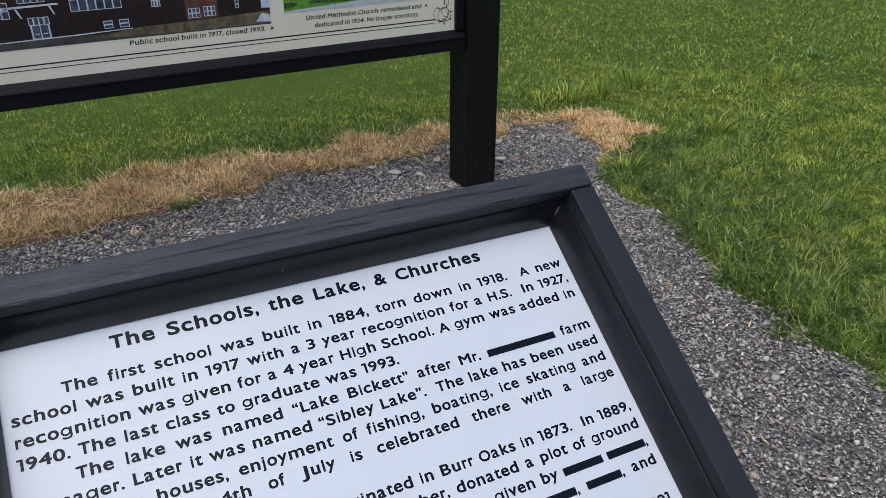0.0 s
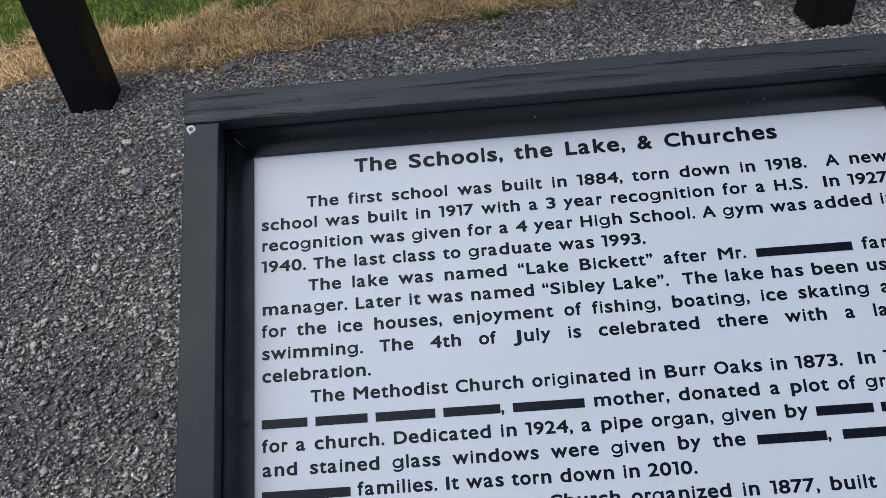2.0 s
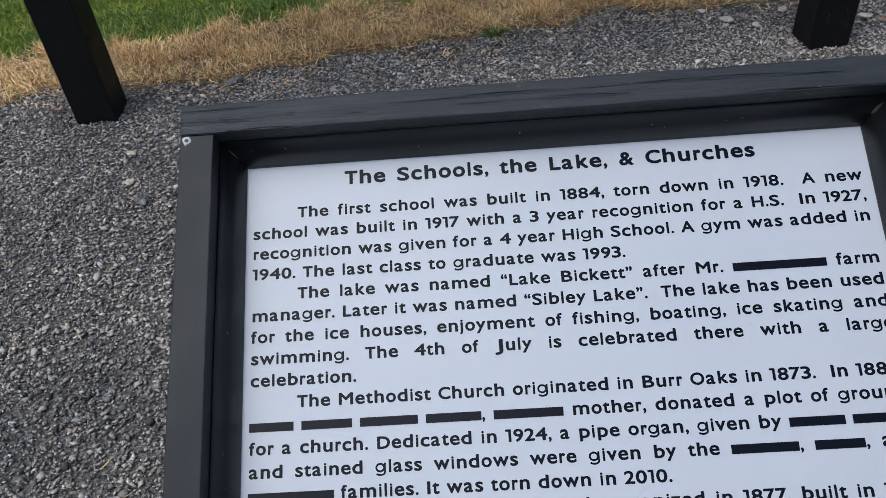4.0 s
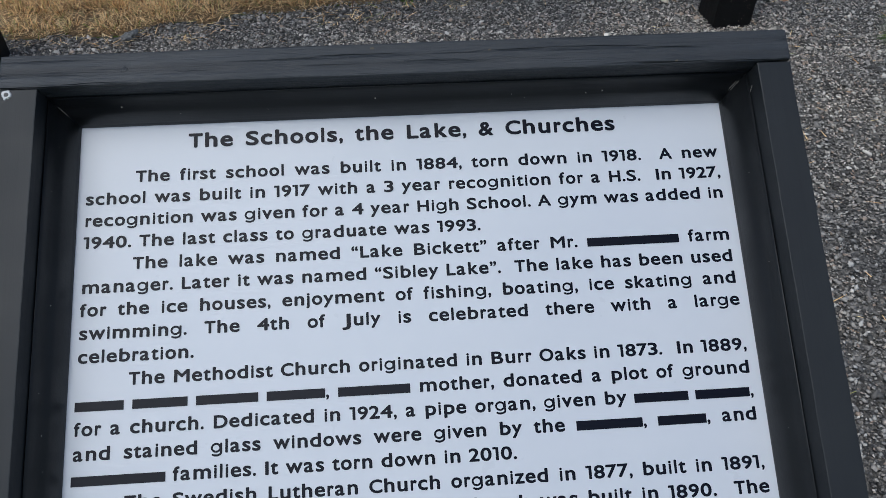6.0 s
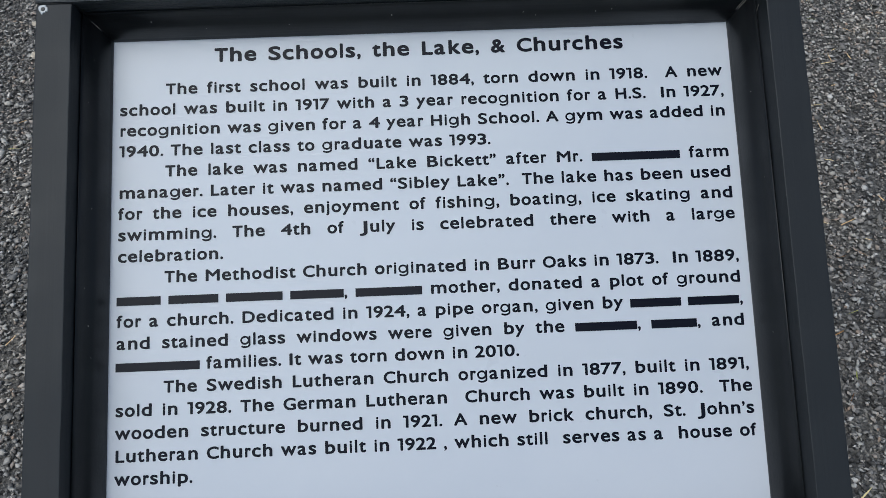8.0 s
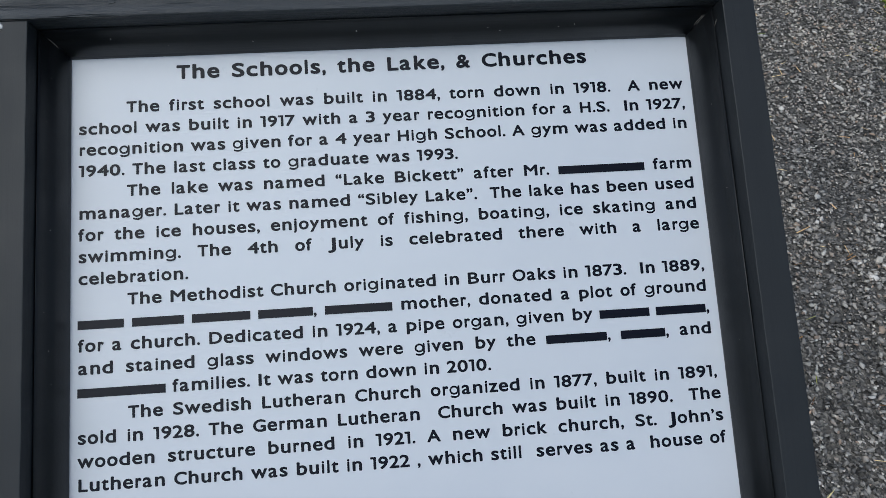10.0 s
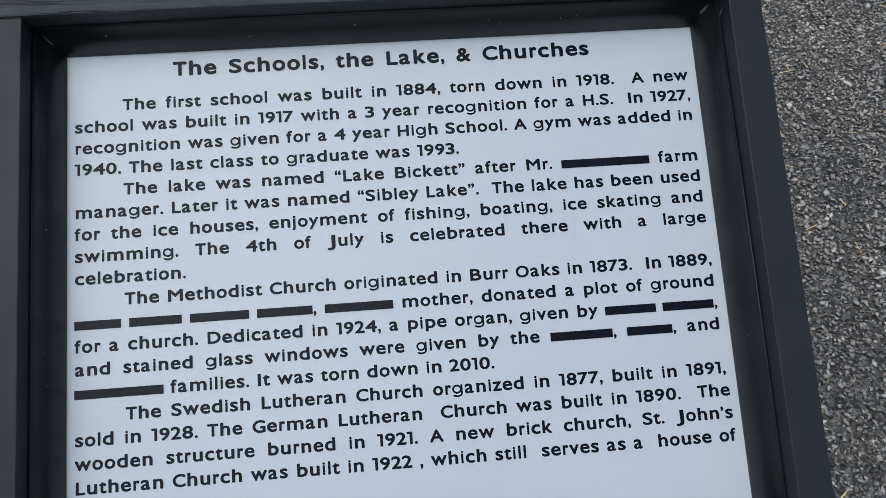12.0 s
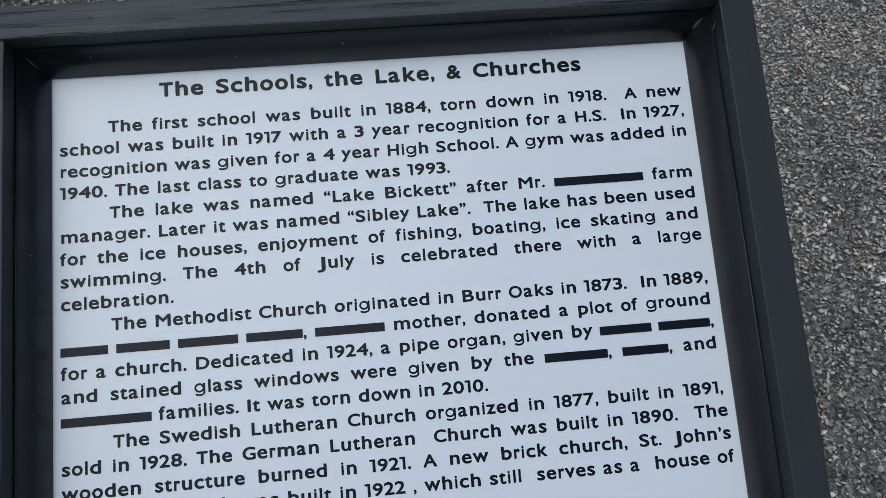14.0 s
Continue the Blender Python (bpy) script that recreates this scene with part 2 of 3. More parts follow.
STRAW = BACK + [(1.97, 2.25), (1.86, 1.98), (1.78, 1.74)] + LAWN_EDGE[::-1]



def wander(x, y, size, amount, seed):
    """Offsets that make a zone's outline uneven."""
    return (np.array([noise.noise((a * size, b * size, seed)) for a, b in zip(x, y)]) * amount, np.array([noise.noise((a * size, b * size, seed + 5)) for a, b in zip(x, y)]) * amount)


def in_zone(x, y, polygon, size=5.0, amount=0.12, seed=1.0):
    dx, dy = wander(x, y, size, amount, seed)
    return inside(x + dx, y + dy, polygon)


far_out = [-250, -60, -20, -8, -4.5]
gx = np.array(far_out + list(np.arange(-3.0, 2.61, 0.05)) + [3.0, 3.5, 4, 5, 6, 7, 8, 10, 20, 60, 250])
gy = np.array(far_out + list(np.arange(-3.0, 2.96, 0.05)) + [3.5, 4, 5, 6, 7, 8, 10, 20, 60, 250])
mx, my = np.meshgrid(gx, gy)
mx, my = mx.ravel(), my.ravel()
mz = np.where((mx > -3.2) & (mx < 2.8) & (my > -3) & (my < 3.0), 0.0, np.array([noise.noise((a * 0.35, b * 0.35, 0)) for a, b in zip(mx, my)]) * 0.03) - 0.002
mz[in_zone(mx, my, GRAVEL)] -= 0.005
idx = np.arange(len(mx)).reshape(len(gy), len(gx))
a, b, c, d = idx[:-1, :-1].ravel(), idx[:-1, 1:].ravel(), idx[1:, 1:].ravel(), idx[1:, :-1].ravel()
ground = mesh_object("ground", np.stack([mx, my, mz], 1), np.concatenate([np.stack([a, b, c], 1), np.stack([a, c, d], 1)]), soil)
for name, polygon in (("gravel", GRAVEL), ("straw", STRAW)):
    layer = ground.data.attributes.new(name, "FLOAT", "POINT")
    layer.data.foreach_set("value", in_zone(mx, my, polygon).astype(np.float32))
tagged(ground, "lawn ground with a gravel bed and dry grass strip", "ground", kind="structure")

# ------------------------------------------------------------------ lettering


ADVANCE = dict(zip("abcdefghijklmnopqrstuvwxyz", (611, 686, 573, 686, 616, 368, 694, 681, 292, 300, 632, 292, 1046, 681, 640, 686, 686, 420, 515, 426, 677, 579, 900, 570, 578, 530)))
ADVANCE.update(zip("0123456789", (671, 402, 583, 587, 683, 590, 625, 608, 655, 625)))
ADVANCE.update(zip("ABCDGHIJLMNOPSTU&.,“”’", (790, 760, 730, 830, 780, 806, 335, 560, 590, 962, 840, 840, 720, 635, 625, 780, 720, 240, 240, 440, 440, 240)))
LEFT_BEARING = {**dict.fromkeys("bhiklmnpruBDHILMNPU", 78), **dict.fromkeys("acdegoqsCGOS0689&“”’.,5", 38)}
RIGHT_BEARING = {**dict.fromkeys("adghijlmnquHIMNJU1", 76), **dict.fromkeys("beopscDOGBSP0389&“”’.,5", 38)}
X_HEIGHT, ASCENDER, DESCENDER = 0.755, 1.05, -0.275
FONT_CAP, FONT_X, FONT_ASCENDER, FONT_DESCENDER = 0.682, 0.449, 0.682, -0.230
glyphs = {}


def single_storey_g():
    """A round bowl, a stem and a hook, one unit wide and in units of the capitals' height."""
    verts, faces = [], []

    def band(points):
        n = len(verts)
        for a, b in points:
            verts.extend((a, b))
        faces.extend((n + 2 * i, n + 2 * i + 1, n + 2 * i + 3, n + 2 * i + 2) for i in range(len(points) - 1))

    t = 0.095
    turn = [(math.cos(i / 24 * 2 * math.pi), math.sin(i / 24 * 2 * math.pi)) for i in range(25)]
    band([((0.46 + 0.46 * a, 0.39 + 0.365 * b), (0.46 + (0.46 - t) * a, 0.39 + (0.365 - t) * b)) for a, b in turn])
    band([((1 - t, 0.755), (1, 0.755)), ((1 - t, 0.0), (1, 0.0))])
    hook = [(math.cos(i / 14 * 2.5), -math.sin(i / 14 * 2.5)) for i in range(15)]
    band([((0.48 + (0.52 - t) * a, (0.275 - t) * b), (0.48 + 0.52 * a, 0.275 * b)) for a, b in hook])
    return verts, faces


def figure_one():
    return [(0, 1), (0, 0.89), (0.62, 0.89), (0.62, 0), (1, 0), (1, 1)], [(0, 1, 2, 5), (2, 3, 4, 5)]


def letter(char):
    """One letter as flat faces: vertices from x 0 to 1 and y in units of the capitals' height."""
    if char in glyphs:
        return glyphs[char]
    if char in "g1":
        glyphs[char] = single_storey_g() if char == "g" else figure_one()
        return glyphs[char]
    cu = bpy.data.curves.new("letter", "FONT")
    cu.body, cu.size, cu.resolution_u = char, 1.0, 4
    ob = bpy.data.objects.new("letter", cu)
    scene.collection.objects.link(ob)
    me = bpy.data.meshes.new_from_object(ob.evaluated_get(bpy.context.evaluated_depsgraph_get()))
    vs = [v.co.copy() for v in me.vertices]
    fs = [tuple(p.vertices) for p in me.polygons]
    bpy.data.objects.remove(ob)
    bpy.data.curves.remove(cu)
    bpy.data.meshes.remove(me)
    x0, x1 = min(v.x for v in vs), max(v.x for v in vs)

    def height(y):
        # small letters are taller against the capitals than in the plain font
        if not char.islower():
            return y / FONT_CAP
        if y < 0:
            return y / FONT_DESCENDER * DESCENDER
        if y <= FONT_X:
            return y / FONT_X * X_HEIGHT
        return X_HEIGHT + (y - FONT_X) / (FONT_ASCENDER - FONT_X) * (ASCENDER - X_HEIGHT)

    glyphs[char] = [((v.x - x0) / (x1 - x0), height(v.y)) for v in vs], fs
    return glyphs[char]


def line_of_text(name, text, x0, x1, y, z, unit, cap, mat, parent, bar_height, bold):
    """A line set from x0 to x1 on the base line y, unit being the width of a thousandth of the type's size.
    '_' widens the gap before a word; '#' and a width make a plain bar. bold doubles the strokes sideways and upwards."""
    words = []
    for word in text.split(" "):
        wide, word = word.startswith("_"), word.lstrip("_")
        bar = 0.0
        if word.startswith("#"):
            bar, word = float(word[1:].rstrip(",")), "," if word.endswith(",") else ""
        words.append((bar, word, bar + sum(ADVANCE[c] for c in word) * unit, wide))
    gaps = sum(2 if w[3] else 1 for w in words[1:])
    gap = (x1 - x0 - sum(w[2] for w in words)) / max(gaps, 1)
    verts, faces, x = [], [], x0
    tall, up = cap - bold * 0.9, bold * 0.45
    for i, (bar, word, width, wide) in enumerate(words):
        x += (gap * (2 if wide else 1)) if i else 0
        pen = x
        if bar:
            faces.append(tuple(range(len(verts), len(verts) + 4)))
            verts += [(pen, y, z), (pen + bar, y, z), (pen + bar, y + bar_height, z), (pen, y + bar_height, z)]
            pen += bar
        for c in word:
            vs, fs = letter(c)
            left, right = LEFT_BEARING.get(c, 14) * unit, RIGHT_BEARING.get(c, 14) * unit
            ink_width = ADVANCE[c] * unit - left - right - bold
            for k, rise in ((0.0, 0.0), (1.0, 0.0), (0.5, 1.0), (0.5, -1.0), (0.14, 0.7), (0.86, 0.7), (0.14, -0.7), (0.86, -0.7)):
                n = len(verts)
                lift = z + 0.00002 * (k + 2 * rise)
                verts += [(pen + left + bold * k + vx * ink_width, y + up + vy * tall + up * rise, lift) for vx, vy in vs]
                faces += [tuple(j + n for j in f) for f in fs]
            pen += ADVANCE[c] * unit
        x += width
    me = bpy.data.meshes.new(name)
    me.from_pydata(verts, [], faces)
    me.materials.append(mat)
    ob = new(name, me)
    ob.parent = parent
    return ob


# ------------------------------------------------------------------ reading panel
W, TOP, BOTTOM = 0.662, 0.0, -0.520
reading = empty("reading_panel", pose(-W / 2, 0, 0.7971, 34.52), "tilted white text panel in a black painted wooden frame", "sign")
RX0, RX1, RY0, RY1, RZ = -0.0195, 0.6815, -0.539, 0.019, 0.057
part("top_rail", box(-0.0550, 0.7160, RY1, 0.0525, -0.032, RZ, 0.0022, 40, 0.0007), rail_wood_x, reading, "weathered black rail with raised grain")
part("bottom_rail", box(-0.0550, 0.7160, RY0 - 0.0345, RY0, -0.032, RZ, 0.0022, 40, 0.0007, 3), rail_wood_x, reading)
part("side_rail", box(-0.0545, RX0, RY0, RY1 - 0.0012, -0.032, RZ - 0.0015, 0.0011, 30, 0.0005, 5), rail_wood_y, reading)
part("side_rail", box(RX1, 0.7155, RY0, RY1 - 0.0012, -0.032, RZ - 0.0015, 0.0011, 30, 0.0005, 8), rail_wood_y, reading)
PROFILE = [(0.0, -0.004), (0.0, 0.0335), (0.03, 0.0345), (0.08, 0.0342), (0.16, 0.0318), (0.25, 0.0282), (0.34, 0.0252), (0.44, 0.0234), (0.54, 0.0222), (0.64, 0.0210), (0.74, 0.0188), (0.84, 0.0150), (0.92, 0.0105), (0.98, 0.0062), (1.0, 0.003), (1.0, -0.004)]


def moulding(side):
    bm = bmesh.new()
    rings = []
    for end in (0, 1):
        ring = []
        for d, z in PROFILE:
            l, r, t, b = RX0 + 0.0006 + d * 0.0189, RX1 - 0.0006 - d * 0.0189, RY1 - 0.0006 - d * 0.0184, RY0 + 0.0006 + d * 0.0184
            p = {"top": ((l, t), (r, t)), "right": ((r, t), (r, b)), "bottom": ((r, b), (l, b)), "left": ((l, b), (l, t))}[side][end]
            ring.append(bm.verts.new((*p, z)))
        rings.append(ring)
    n = len(PROFILE)
    for i in range(n):
        bm.faces.new((rings[0][i], rings[0][(i + 1) % n], rings[1][(i + 1) % n], rings[1][i])).smooth = 2 <= i < n - 3
    bm.faces.new(rings[0][::-1])
    bm.faces.new(rings[1])
    bmesh.ops.recalc_face_normals(bm, faces=bm.faces)
    return bm


for side in ("top", "right", "bottom", "left"):
    part("moulding", moulding(side), moulding_paint, reading, "black ogee moulding")
part("backing_board", box(RX0, RX1, RY0, RY1, -0.020, -0.006, 0.001), sign_paint, reading)
face = part("text_sheet", box(-0.008, W + 0.008, BOTTOM - 0.008, TOP + 0.008, -0.0058, 0.0), panel_white, reading, "glossy white sheet printed with dark lettering")


def mitre(x, y, dx, dy, parent):
    """The opened joint of two mouldings: a thin bare line that follows their profile."""
    bm = bmesh.new()
    pts = [(x + dx * d, y + dy * d, z + 0.0010) for d, z in PROFILE[4:12]]
    w = Vector((dy, -dx, 0)).normalized() * 0.00045
    prev = None
    for p in pts:
        a, b, c = bm.verts.new(Vector(p) + w), bm.verts.new(Vector(p) - w), bm.verts.new(Vector(p) - Vector((0, 0, 0.003)))
        if prev:
            for i in range(3):
                bm.faces.new((prev[i], prev[(i + 1) % 3], (a, b, c)[(i + 1) % 3], (a, b, c)[i]))
        prev = (a, b, c)
    return part("open_joint", bm, joint_wood, parent, "pale bare wood in an opened joint")


mitre(RX0, RY1, 0.0189, -0.0184, reading)
mitre(RX1, RY1, -0.0189, -0.0184, reading)
mitre(RX1 - 0.0022, RY1 + 0.0002, -0.0189, -0.0184, reading)
splinter = bmesh.new()
_v = [splinter.verts.new(p) for p in ((0, 0, 0), (0.0018, 0.0060, 0.003), (0.0022, 0.0057, 0.0033), (0.0005, -0.0003, 0.0005), (0.0012, 0.0024, 0.0003))]
for f in ((0, 1, 2), (0, 2, 3), (0, 4, 1), (1, 4, 2), (2, 4, 3), (0, 3, 4)):
    splinter.faces.new([_v[i] for i in f])
part("splinter", splinter, joint_wood, reading, "small split of bare wood", pose(RX1 - 0.0035, -0.006, 0.0385))

# screw hole with chipped white filler, at the head of a side rail
bm = bmesh.new()
bmesh.ops.create_circle(bm, cap_ends=True, segments=22, radius=0.0047)
for v in bm.verts:
    v.co *= 1 + 0.55 * noise.noise(v.co * 520)
top = bmesh.ops.extrude_face_region(bm, geom=bm.faces[:])
for v in top["geom"]:
    if isinstance(v, bmesh.types.BMVert):
        v.co = v.co * 0.9 + Vector((0, 0, 0.0009))
filler = part("filler_ring", bm, screw_white, reading, "chipped white filler round a screw", pose(-0.0475, 0.0125, RZ - 0.0014))
bm = bmesh.new()
bmesh.ops.create_cone(bm, cap_ends=True, segments=12, radius1=0.0022, radius2=0.0017, depth=0.0006)
part("screw_head", bm, screw_dark, filler, "", pose(0.0004, 0.0002, 0.0012))
for x, y, k in ((0.062, 0.034, 1.0), (0.300, 0.047, 0.6), (0.415, 0.041, 0.5), (0.600, 0.022, 0.5)):
    bm = bmesh.new()
    bmesh.ops.create_icosphere(bm, subdivisions=1, radius=0.0035 * k)
    for v in bm.verts:
        v.co = Vector((v.co.x * 1.2, v.co.y * 0.7, v.co.z * 0.25)) * (1 + 0.5 * noise.noise(v.co * 700))
    part("paint_drip", bm, rail_wood_x if k > 0.9 else bare_paint, reading, "", pose(x, y, RZ))

specks = random.Random(11)
for i in range(22):
    on_top = i % 2 == 0
    x, y = (specks.uniform(0.0, W), 0.0105 + specks.uniform(-0.006, 0.004)) if on_top else (specks.choice((-0.010, W + 0.010)) + specks.uniform(-0.004, 0.004), specks.uniform(-0.48, -0.02))
    edge_distance = (RY1 - y) / 0.0184 if on_top else (x - RX0) / 0.0189 if x < 0.3 else (RX1 - x) / 0.0189
    bm = bmesh.new()
    bmesh.ops.create_icosphere(bm, subdivisions=1, radius=specks.uniform(0.0005, 0.0010))
    part("dirt_speck", bm, pale_dirt, reading, "", pose(x, y, float(np.interp(edge_distance, [d for d, _ in PROFILE[2:14]], [h for _, h in PROFILE[2:14]]))))

for x in (0.12, W - 0.12):
    leg = bmesh.new()
    m = reading.matrix_world
    wy = (m @ Vector((x, -0.265, -0.02))).y
    wx = x - W / 2
    lo, hi = [], []
    for dx, dy in ((-0.0445, -0.0445), (0.0445, -0.0445), (0.0445, 0.0445), (-0.0445, 0.0445)):
        px, py = wx + dx, wy + dy
        # underside of the frame at this place
        zt = 0.7971 + (py - 0.0) * math.tan(radians(34.52)) - 0.024 / math.cos(radians(34.52))
        lo.append(leg.verts.new((px, py, -0.05)))
        hi.append(leg.verts.new((px, py, zt)))
    leg.faces.new(lo[::-1])
    leg.faces.new(hi)
    for i in range(4):
        leg.faces.new((lo[i], lo[(i + 1) % 4], hi[(i + 1) % 4], hi[i]))
    ob = part("leg", leg, post_paint, reading)
    ob.matrix_parent_inverse = reading.matrix_world.inverted()

# printed text
UNIT = 0.1095 / sum(ADVANCE[c] for c in "celebration.")
LEFT, RIGHT, INDENT = 0.0073, 0.6528, 0.0556
LINES = [
    ("The first school was built in 1884, torn down in 1918. _A new", INDENT, RIGHT),
    ("school was built in 1917 with a 3 year recognition for a H.S. _In 1927,", LEFT, RIGHT),
    ("recognition was given for a 4 year High School. A gym was added in", LEFT, RIGHT),
    ("1940. The last class to graduate was 1993.", LEFT, 0.3996),
    ("The lake was named “Lake Bickett” after Mr. #.094 farm", INDENT, RIGHT),
    ("manager. Later it was named “Sibley Lake”. _The lake has been used", LEFT, RIGHT),
    ("for the ice houses, enjoyment of fishing, boating, ice skating and", LEFT, RIGHT),
    ("swimming. The 4th of July is celebrated there with a large", LEFT, RIGHT),
    ("celebration.", LEFT, 0.1168),
    ("The Methodist Church originated in Burr Oaks in 1873. _In 1889,", INDENT, RIGHT),
    ("#.045 #.051 #.058 #.055, #.0686 mother, donated a plot of ground", LEFT, RIGHT),
    ("for a church. Dedicated in 1924, a pipe organ, given by #.053 #.0535,", LEFT, RIGHT),
    ("and stained glass windows were given by the #.0640, #.0472, and", LEFT, RIGHT),
    ("#.085 families. It was torn down in 2010.", LEFT, 0.4180),
    ("The Swedish Lutheran Church organized in 1877, built in 1891,", INDENT, RIGHT),
    ("sold in 1928. The German Lutheran _Church was built in 1890. _The", LEFT, RIGHT + 0.0015),
    ("wooden structure burned in 1921. A new brick church, St. John’s", LEFT, RIGHT + 0.0015),
    ("Lutheran Church was built in 1922 , which still _serves as a _house of", LEFT, RIGHT + 0.0015),
    ("worship.", LEFT, 0.0851),
]
line_of_text("title_text", "The Schools, the Lake, & Churches", 0.1072, 0.5484, -0.0261, 0.0004, UNIT * 1.33, 0.0155, ink, face, 0.009, 0.0016)
for i, (text, x0, x1) in enumerate(LINES):
    line_of_text("text_line", text, x0, x1, -0.0603 - 0.02232 * i, 0.0004, UNIT, 0.0121, ink, face, 0.0088, 0.00105)

# ------------------------------------------------------------------ large picture sign
YAW, P = 3.49, 0.140
sign = empty("picture_sign", pose(-1.448, 1.622, 0, 0, 0, YAW), "tall black framed sign with printed photographs on two posts", "sign")
INNER0, INNER1 = P, 2.579
for x in (0.0, INNER1 + 0.006):
    part("post", box(x, x + P, 0, P, -0.06, 1.95, 0.004, 24, 0.0006, x), post_paint, sign, "black painted square wooden post")
chips = random.Random(4)
for i in range(32):
    bm = bmesh.new()
    k = chips.uniform(0.5, 1.0)
    bmesh.ops.create_icosphere(bm, subdivisions=1, radius=0.0017 * k)
    for v in bm.verts:
        v.co = Vector((v.co.x * 0.8, v.co.y * 0.25, v.co.z * chips.uniform(0.7, 3.0)))
    part("paint_chip", bm, bare_paint, sign, "", pose(INNER1 + chips.uniform(0.012, 0.128), 0.0, abs(chips.gauss(0.10, 0.07)) + 0.015, 0, chips.uniform(-60, 60), 0))
part("lower_rail", box(INNER0 - 0.002, INNER1 + 0.002, 0.012, 0.10, 0.573, 0.616, 0.002), sign_paint, sign)
part("upper_rail", box(INNER0 - 0.002, INNER1 + 0.002, 0.012, 0.10, 1.846, 1.889, 0.002), sign_paint, sign)


def strip(profile, x0, x1):
    """A moulding along x from its profile of (y, z)."""
    bm = bmesh.new()
    a = [bm.verts.new((x0, y, z)) for y, z in profile]
    b = [bm.verts.new((x1, y, z)) for y, z in profile]
    n = len(profile)
    for i in range(n):
        bm.faces.new((a[i], a[(i + 1) % n], b[(i + 1) % n], b[i]))
    bm.faces.new(a[::-1])
    bm.faces.new(b)
    bmesh.ops.recalc_face_normals(bm, faces=bm.faces)
    return bm


part("ledge_moulding", strip([(0.008, 0.616), (0.008, 0.6205), (0.014, 0.623), (0.020, 0.628), (0.026, 0.636), (0.034, 0.642), (0.036, 0.6445), (0.060, 0.6445), (0.060, 0.616)], INNER0, INNER1), sign_paint, sign)
part("head_moulding", strip([(0.008, 1.846), (0.014, 1.838), (0.026, 1.826), (0.036, 1.818), (0.060, 1.818), (0.060, 1.846)], INNER0, INNER1), sign_paint, sign)
for x0, x1 in ((INNER0, INNER0 + 0.034), (INNER1 - 0.034, INNER1)):
    part("side_moulding", box(x0, x1, 0.018, 0.060, 0.6445, 1.818, 0.004), sign_paint, sign)
board = part("picture_board", box(INNER0 + 0.002, INNER1 - 0.002, 0.036, 0.058, 0.624, 1.84), cream, sign, "cream printed board with double black border")
BOARD_Y = 0.0357


def flat(name, points, mat, parent, lift=0.0, label=""):
    """A printed shape on the board's face, points as (u, z)."""
    bm = bmesh.new()
    bm.faces.new([bm.verts.new((u, BOARD_Y - lift, z)) for u, z in points])
    return part(name, bm, mat, parent, label)


def rect(u0, u1, z0, z1):
    return [(u0, z0), (u1, z0), (u1, z1), (u0, z1)]


for z0, z1, u1 in ((0.6875, 0.6915, 2.462), (0.6755, 0.678, 2.458)):
    flat("border_line", rect(0.30, u1, z0, z1), sign_ink, board)
for u0, u1 in ((2.501, 2.505), (2.5195, 2.522)):
    flat("border_line", rect(u0, u1, 0.737, 1.62), sign_ink, board)


def ring(cx, cz, r0, r1, squash, turn, start=0, end=360):
    bm = bmesh.new()
    prev = None
    for i in range(33):
        a = radians(start + (end - start) * i / 32)
        pair = []
        for r in (r0, r1):
            x, z = r * math.cos(a), r * squash * math.sin(a)
            c, s = math.cos(radians(turn)), math.sin(radians(turn))
            pair.append(bm.verts.new((cx + c * x - s * z, BOARD_Y, cz + s * x + c * z)))
        if prev:
            bm.faces.new((prev[0], prev[1], pair[1], pair[0]))
        prev = pair
    return bm


for spec in ((2.498, 0.705, 0.0255, 0.0285, 0.78, 55), (2.503, 0.711, 0.0160, 0.0188, 0.6, -60), (2.487, 0.709, 0.028, 0.0305, 0.9, 30, 100, 290), (2.512, 0.698, 0.017, 0.0195, 0.9, 0, 200, 380)):
    part("scroll_ornament", ring(*spec), sign_ink, board)
for u, z, turn, size in ((2.478, 0.728, 150, 0.020), (2.512, 0.735, 60, 0.018), (2.529, 0.712, 10, 0.020), (2.527, 0.686, -35, 0.018), (2.482, 0.682, 250, 0.020), (2.502, 0.673, 290, 0.018)):
    c, k = math.cos(radians(turn)) * size, math.sin(radians(turn)) * size
    flat("scroll_leaf", [(u - c * 0.5, z - k * 0.5), (u + k * 0.16, z - c * 0.16), (u + c * 0.5, z + k * 0.5), (u - k * 0.16, z + c * 0.16)], sign_ink, board, 0.0003)


def caption(text, u0, u1, z, cap=0.0150):
    unit = (u1 - u0) / (sum(ADVANCE[c] for c in text.replace(" ", "")) + 260 * text.count(" "))
    ob = line_of_text("caption", text, u0, u1, z, 0, unit, cap, sign_ink, board, 0.01, 0.0010)
    me = ob.data
    for v in me.vertices:
        # slanted letters, stood up on the board
        v.co = (v.co.x + (v.co.y - z) * 0.16, BOARD_Y - v.co.z * 2, v.co.y)


caption("Public school built in 1917, closed 1993.", 1.401, 1.828, 0.7155)
caption("United Methodist Church, remodeled and", 1.968, 2.408, 0.7355)
caption("dedicated in 1924. No longer standing.", 1.9965, 2.396, 0.7085)
for u, z in ((1.8505, 0.7165), (2.4275, 0.7375)):
    flat("pointer_mark", [(u - 0.007, z), (u, z + 0.003), (u + 0.007, z), (u, z + 0.013)], sign_ink, board)

# photograph of a brick school
school = flat("school_photograph", rect(0.42, 1.850, 0.737, 1.45), print_brick, board, 0.0, "printed photograph of a dark brick school")


def show(name, points, mat, layer):
    return flat(name, points, mat, school, 0.0004 * layer)


